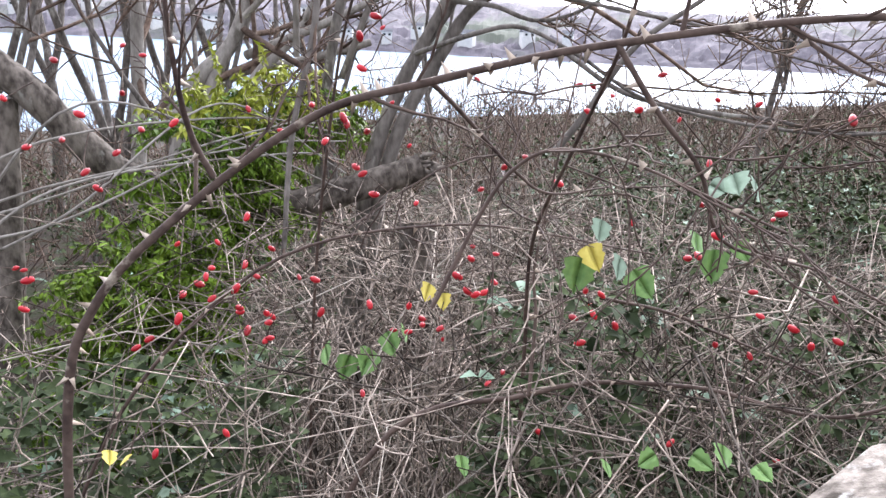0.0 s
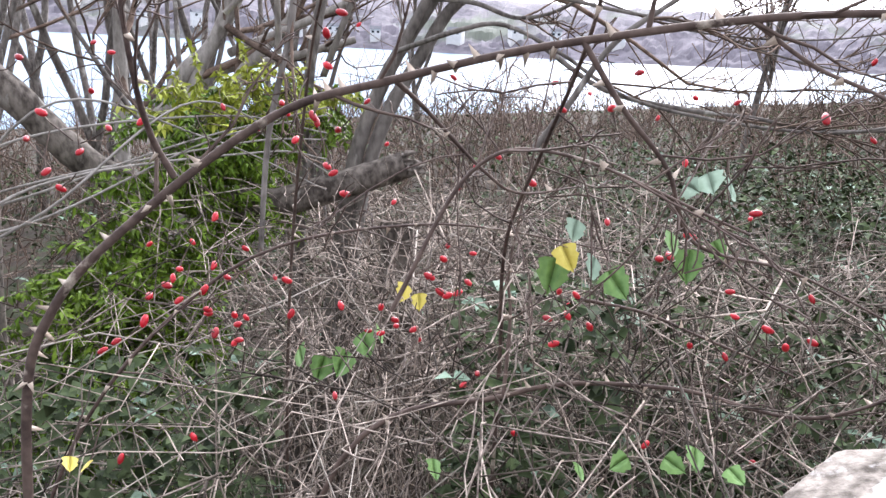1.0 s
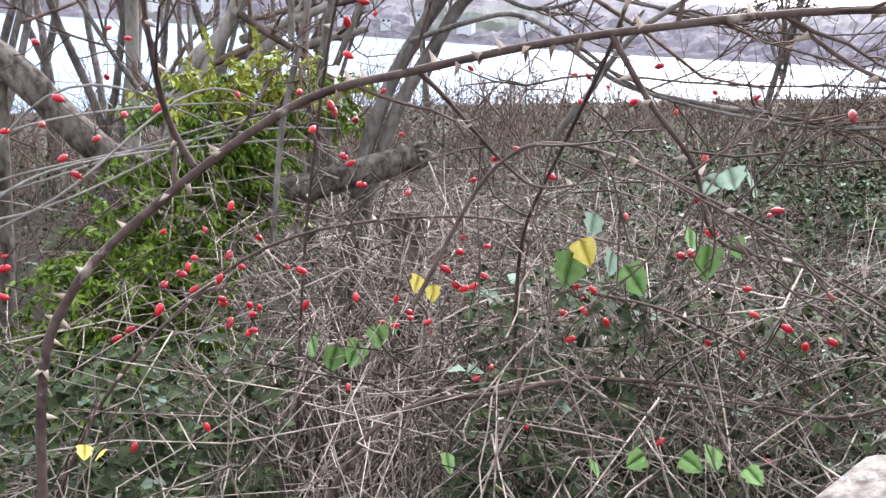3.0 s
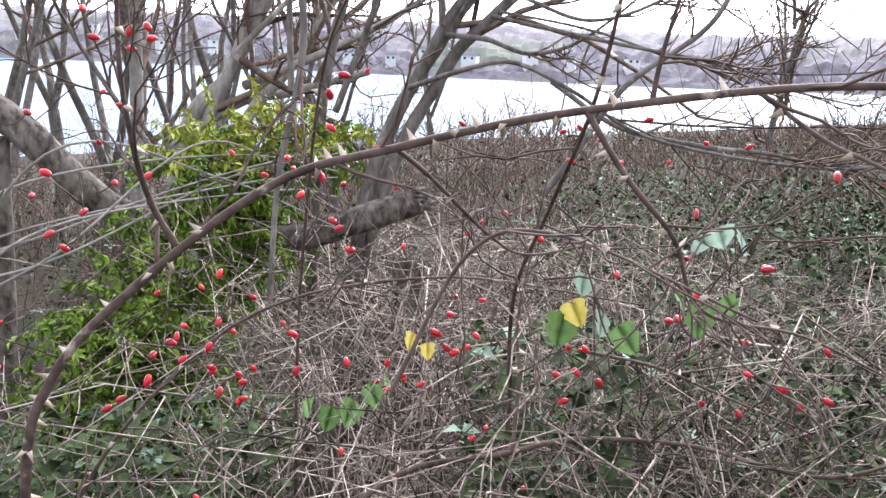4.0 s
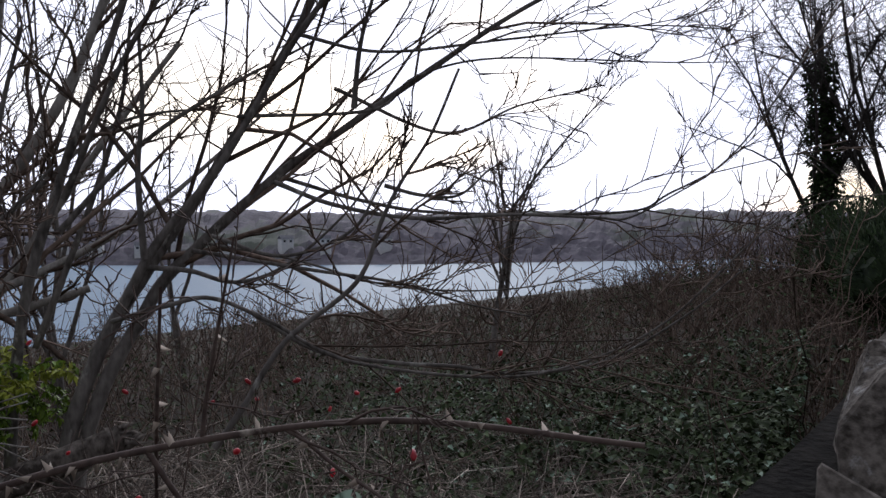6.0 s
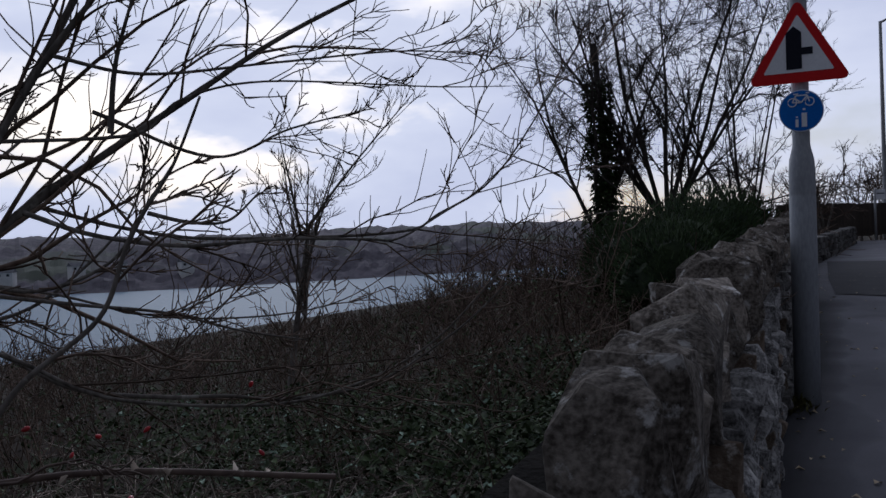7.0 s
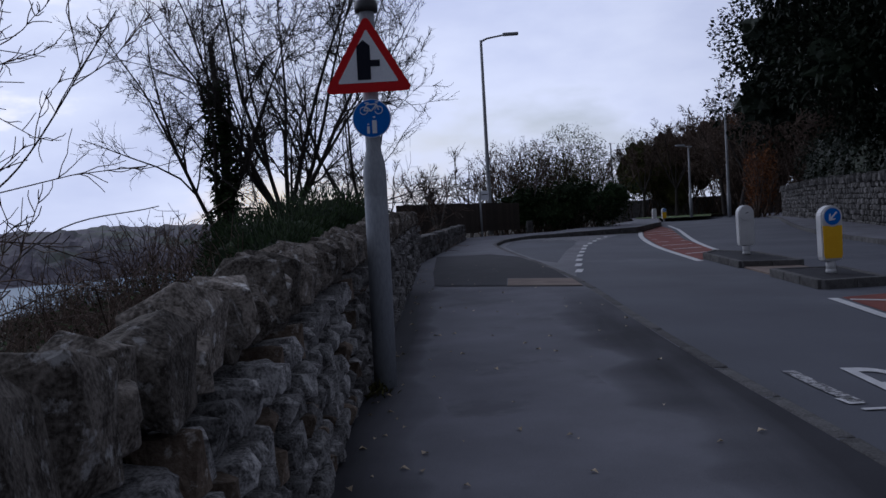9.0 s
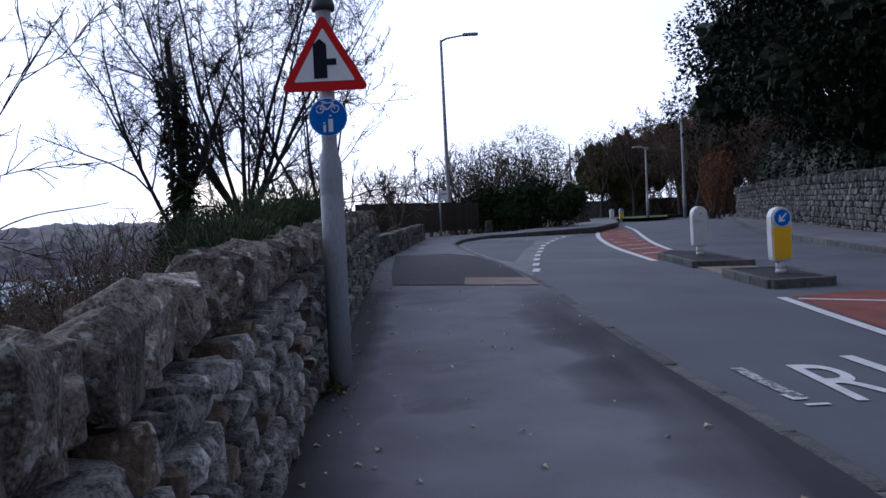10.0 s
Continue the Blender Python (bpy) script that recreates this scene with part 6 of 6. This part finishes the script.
def bank_line(x, y):
    """Upper limit of the growth: low over the open bank, rising to the thicket behind the wall."""
    d, a = math.hypot(x + 0.6, y), math.degrees(math.atan2(-x - 0.6, y))
    return 1.42 + d * 0.022 * noise.noise((x * 1.1, y * 1.1, 4)) + d * float(np.interp(a, [10, 17, 21, 24, 27, 31, 36, 48, 60, 75, 95], [0.012, 0.006, -0.002, -0.03, -0.064, -0.088, -0.094, -0.086, -0.086, -0.095, -0.11]))


for k in range(3500):
    y = -2.0 + 27 * r.random() ** 1.25
    d = 0.7 + 14 * r.random() ** 1.3
    x = wall_face(y) - d
    if y < 1.2 and d < 4.6:
        continue
    if math.hypot(x + 0.6, y) < 2.3 or (y < 3.5 and d < 4 and math.hypot(x + 0.6, y) < 4 and r.random() < 0.75):
        continue
    g = land(x, y)
    h = brush_top(x, y) * r.uniform(0.5, 1.12)
    dist = math.hypot(x, y)
    line = wander((x, y, g), (r.gauss(0, 0.35), r.gauss(0, 0.35), 1), h * 1.15, 6, 0.16, -0.02, r)
    rad = np.linspace(0.003 + 0.0004 * dist, 0.0015 + 0.0002 * dist, 7)
    brush.tube(line, rad, 3)
    branch_out(brush, line, rad, r, 1, 6, 0.7, 0.34, 0.01, 3, 0.3, None, 0.0013 + 0.0003 * dist)
tagged(part("brush_stems", brush, M_TWIG), "dense brown winter brush over the bank", "brush", kind="stuff")
for k in range(22000):
    y = 1.6 + 22 * r.random() ** 1.3
    d = 0.5 + 11 * r.random() ** 1.2
    x = wall_face(y) - d
    if math.hypot(x + 0.6, y) < 2.2 or noise.noise((x * 0.8, y * 0.8, 1)) < -0.1:
        continue
    g = land(x, y)
    z = g + brush_top(x, y) * (0.15 + 0.6 * r.random())
    s = r.uniform(0.03, 0.06) * (1 + 0.03 * y)
    brush_leaf.leaf((x, y, z), (r.gauss(0, 1), r.gauss(0, 1), r.gauss(0, 0.4)), sideways((0, 0, 1), 0.4, r), s, s * 0.65)
tagged(part("brush_leaves", brush_leaf, M_LEAFDARK), "dark leaves low in the brush", "leaves", kind="stuff")

# ---- gorse behind the wall
gorse = thing("gorse_bush", "dark green gorse bushes behind the stone wall", "shrub")
g1 = Tangle(False)
r = random.Random(83)
bm = bmesh.new()
for x, y, z, q in ((-2.6, 11.6, 1.0, 0.8), (-2.3, 9.6, 0.85, 0.65), (-2.6, 13.6, 1.15, 0.9), (-2.4, 15.8, 1.2, 0.8), (-3.4, 12.6, 0.9, 0.8)):
    lump(bm, (x, y, z), (q * 0.8, q * 0.9, q * 0.72), x + y, 3, 0.3)
    for _ in range(2300):
        d = sideways((0, 0, 0.25), 1.0, r)
        p = np.array((x, y, z)) + np.array(d) * q * (0.7 + 0.35 * r.random())
        g1.cone(p, sideways((d[0], d[1], d[2] + 0.6), 0.35, r), r.uniform(0.06, 0.16), 0.011)
for x, y in ((-2.6, 11.6), (-2.3, 9.6), (-2.6, 13.6), (-2.4, 15.8)):
    box(bm, x - 0.1, x + 0.1, y - 0.1, y + 0.1, land(x, y) - 0.2, 0.9)
part("core", bm, M_GORSE, gorse)
part("needles", g1, M_GORSE, gorse, "spiny dark green shoots", "stuff")

# ---- big bare trees beyond the wall, one clad in ivy
wild_tree("bare_tree", "tall bare tree with several dark rising stems", -3.75, 17.0, land(-3.75, 17.0) - 0.1, 8.4, 0.11, 90, M_DARKBARK, M_DARKBARK, 9, 0.6, 4, 8, 0.0042, 0.42, 0.6, 0.03, 0.2, 0.08)
wild_tree("bare_tree", "bare tree with dark spreading limbs", -5.1, 16.6, land(-5.1, 16.6) - 0.1, 7.2, 0.085, 91, M_DARKBARK, M_DARKBARK, 7, 0.6, 4, 7, 0.0042, 0.45, 0.6, 0.03, 0.24, 0.1)
wild_tree("bare_tree", "slender bare tree behind the gorse", -2.3, 18.5, land(-2.6, 18.5) - 0.1, 6.6, 0.07, 92, M_DARKBARK, M_DARKBARK, 6, 0.5, 4, 6, 0.0045, 0.44, 0.6, 0.03, 0.2, 0.1)
ivy = thing("ivy_clad_stem", "tree stem thickly clad in dark ivy", "ivy")
t = Tangle()
r = random.Random(93)
for k in range(3800):
    z = land(-4.75, 16.2) + 0.2 + 4.3 * r.random() ** 1.1
    w = 0.62 * (1 - 0.6 * max(0, z) / 3.6) * (0.75 + 0.7 * noise.noise((z * 1.1, 2, 0)))
    a = r.uniform(0, 6.28)
    q = abs(w) * r.uniform(0.2, 1.25) * (1 + 0.5 * noise.noise((math.cos(a) * 2, math.sin(a) * 2, z * 1.7)))
    p = (-4.72 + q * math.cos(a) - 0.05 * z, 16.2 + q * math.sin(a), z)
    s = r.uniform(0.06, 0.12)
    t.leaf(p, (math.cos(a), math.sin(a), -0.3), sideways((0, 0, 1), 0.5, r), s, s * 0.85)
part("leaves", t, M_GORSE, ivy, "dark glossy ivy leaves", "stuff")
tg, _, _ = stem_mesh([(-4.7, 16.2, land(-4.7, 16.2) - 0.1), (-4.75, 16.2, 1.5), (-4.95, 16.2, 5.0)], 0.12, 0.05, 10)
part("trunk", tg, M_DARKBARK, ivy)


# ---- shrubs and trees up the road
def leafy_bush(name, label, x, y, z, q, count, leafm, seed, leaf=0.14, bare=0.35, core=True):
    r = random.Random(seed)
    b = thing(name, label, "bush")
    t = Tangle()
    lobes = [(x + r.uniform(-0.5, 0.5) * q[0], y + r.uniform(-0.4, 0.4) * q[1], z + q[2] * r.uniform(0.35, 0.75)) for _ in range(9)]
    for c in lobes:
        leaf_cloud(t, c, (q[0] * r.uniform(0.35, 0.55), q[1] * r.uniform(0.35, 0.55), q[2] * r.uniform(0.28, 0.42)), count // 9, leaf, r, 0.5, 0.6)
    part("leaves", t, leafm, b, "", "stuff")
    if core:
        bm = bmesh.new()
        for k, c in enumerate(lobes):
            lump(bm, c, (q[0] * 0.27, q[1] * 0.27, q[2] * 0.21), seed + k, 3, 0.5)
        part("inner_growth", bm, leafm, b)
    w = Tangle()
    for _ in range(int(60 * bare) + 6):
        line = wander((x + r.gauss(0, 0.3) * q[0], y, z - 0.2), (r.gauss(0, 0.4), r.gauss(0, 0.3), 1), q[2] * r.uniform(0.6, 0.95), 6, 0.12, 0.02, r)
        w.tube(line, np.linspace(0.04, 0.012, 7), 4)
        branch_out(w, line, [0.03, 0.012], r, 2, 4, 0.55, 0.4, 0.05, 3, 0.35, None, 0.011)
    part("branch_growth", w, M_TWIG, b, "bare twiggy branches", "stuff")


leafy_bush("roadside_bush", "olive green and brown bush beside the lay-by", 3.9, 43, base(43) - 0.1, (3.4, 2.8, 4.7), 16000, M_SHRUB, 101, 0.085, 1.0, False)
leafy_bush("roadside_bush", "brown twiggy bush beside the lay-by", 1.7, 44, base(43) - 0.1, (3.0, 2.6, 4.6), 3500, M_TWIG, 102, 0.1, 1.0, False)
leafy_bush("roadside_bush", "dark low hedge behind the far kerb", 4.9, 40.5, base(40) - 0.1, (2.4, 1.6, 2.4), 6000, M_GORSE, 103, 0.12, 0.1)
leafy_bush("roadside_bush", "dark low hedge behind the board fence", 2.6, 41, base(40) - 0.1, (3.0, 1.6, 2.2), 5000, M_GORSE, 104, 0.12, 0.1)
for k, (x, y, h) in enumerate(((-2.2, 36, 3.4), (-0.6, 38, 3.7), (-3.4, 31, 3.0), (0.8, 42, 4.4), (2.0, 41, 4.4), (5.2, 46, 4.3), (6.0, 45, 3.9), (-1.6, 30, 2.8), (-4.5, 27, 3.2))):
    wild_tree("bare_tree", "bare roadside tree with pale twigs", x, y, base(y) - 0.3, h, 0.06, 110 + k, M_BARK, M_TWIG, 4, 0.5, 3, 7, 0.01, 0.5, 0.6, 0.03, 0.2)
for k, (x, y, h, m) in enumerate(((16.6, 86, 7.6, M_SHRUB), (19.6, 88, 9.0, M_TWIG), (22.5, 85, 9.6, M_TWIG), (25.5, 80, 10.5, M_RUST), (23.5, 74, 9.6, M_TWIG), (27, 70, 12, M_TWIG), (30, 84, 11, M_SHRUB))):
    leafy_bush("far_tree", "dark wooded trees beyond the bend", x, y, base(y), (4.6, 4.0, h), 9000, m, 130 + k, 0.2, 0.9, True)
for k, (x, y, h) in enumerate(((15.0, 82, 7.6), (17.6, 80, 8.2), (20.2, 74, 9.6), (19.8, 68, 9.6))):
    wild_tree("bare_tree", "bare winter tree at the bend", x, y, base(y), h, 0.13, 140 + k, M_DARKBARK, M_TWIG, 5, 0.55, 4, 6, 0.016, 0.5, 0.55, 0.04, 0.3)
leafy_bush("rusty_bush", "small rust-brown leafy tree by the far wall", 17.6, 56, base(56), (1.3, 1.3, 4.4), 3000, M_RUST, 150, 0.13, 0.3, False)

oak = thing("holm_oak", "huge dark evergreen oak overhanging the far wall", "tree")
r = random.Random(160)
t = Tangle()
bm = bmesh.new()
for k in range(84):
    a, q = r.uniform(0, 6.28), r.random() ** 0.5
    c = (18.6 + 7.6 * q * math.cos(a), 33 + 9.0 * q * math.sin(a), 8.4 + r.uniform(-4.6, 5.8) * (1.05 - 0.4 * q))
    s = r.uniform(1.5, 2.6)
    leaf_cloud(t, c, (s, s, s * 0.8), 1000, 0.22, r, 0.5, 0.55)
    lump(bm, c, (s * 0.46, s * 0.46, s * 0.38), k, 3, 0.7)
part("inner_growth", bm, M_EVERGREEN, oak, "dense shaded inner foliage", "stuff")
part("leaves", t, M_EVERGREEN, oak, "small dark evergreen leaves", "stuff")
tg, _, _ = stem_mesh([(18, 33, -0.4), (18.1, 33.2, 3), (18, 33, 8)], 0.55, 0.3, 12)
part("trunk", tg, M_DARKBARK, oak)
hedge = thing("dark_undergrowth", "dark ivy undergrowth behind the far wall", "hedge")
t = Tangle()
bm = bmesh.new()
for k in range(16):
    u = k / 15
    c = (14.0 + 8.5 * u, 17 + 42 * u, 3.4 + r.uniform(-0.3, 0.7))
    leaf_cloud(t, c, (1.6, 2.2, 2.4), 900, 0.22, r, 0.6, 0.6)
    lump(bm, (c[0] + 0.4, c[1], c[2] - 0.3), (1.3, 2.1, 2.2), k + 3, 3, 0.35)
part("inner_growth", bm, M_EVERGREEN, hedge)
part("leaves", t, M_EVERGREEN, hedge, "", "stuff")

# ---- fallen leaves and a tuft at the post
r = random.Random(170)
t = Tangle(False)
for k in range(170):
    y = 1.6 + 16 * r.random() ** 1.3
    u = r.random() ** (2.6 if r.random() < 0.6 else 1.0)
    x = wall_face(y) + 0.08 + u * (kerb_x(y) - wall_face(y) - 0.15)
    s = r.uniform(0.02, 0.055)
    t.leaf((x, y, base(y) + 0.008), (r.gauss(0, 1), r.gauss(0, 1), 0.1), (0, 0, 1), s, s * 0.75, 0.3)
tagged(part("fallen_leaves", t, M_FALLEN), "dry fallen leaves scattered on the footway", "leaves", kind="stuff")
t = Tangle(False)
for k in range(130):
    x, y = -0.86 + r.gauss(0, 0.05), 5.98 + r.gauss(0, 0.12)
    t.leaf((x, y, base(y)), sideways((0.3, -0.2, 0.8), 0.6, r), (0, 0.3, 1), r.uniform(0.04, 0.1), 0.018)
tagged(part("weed_tuft", t, M_SHRUB), "tuft of weeds at the foot of the wall", "weeds", kind="stuff")
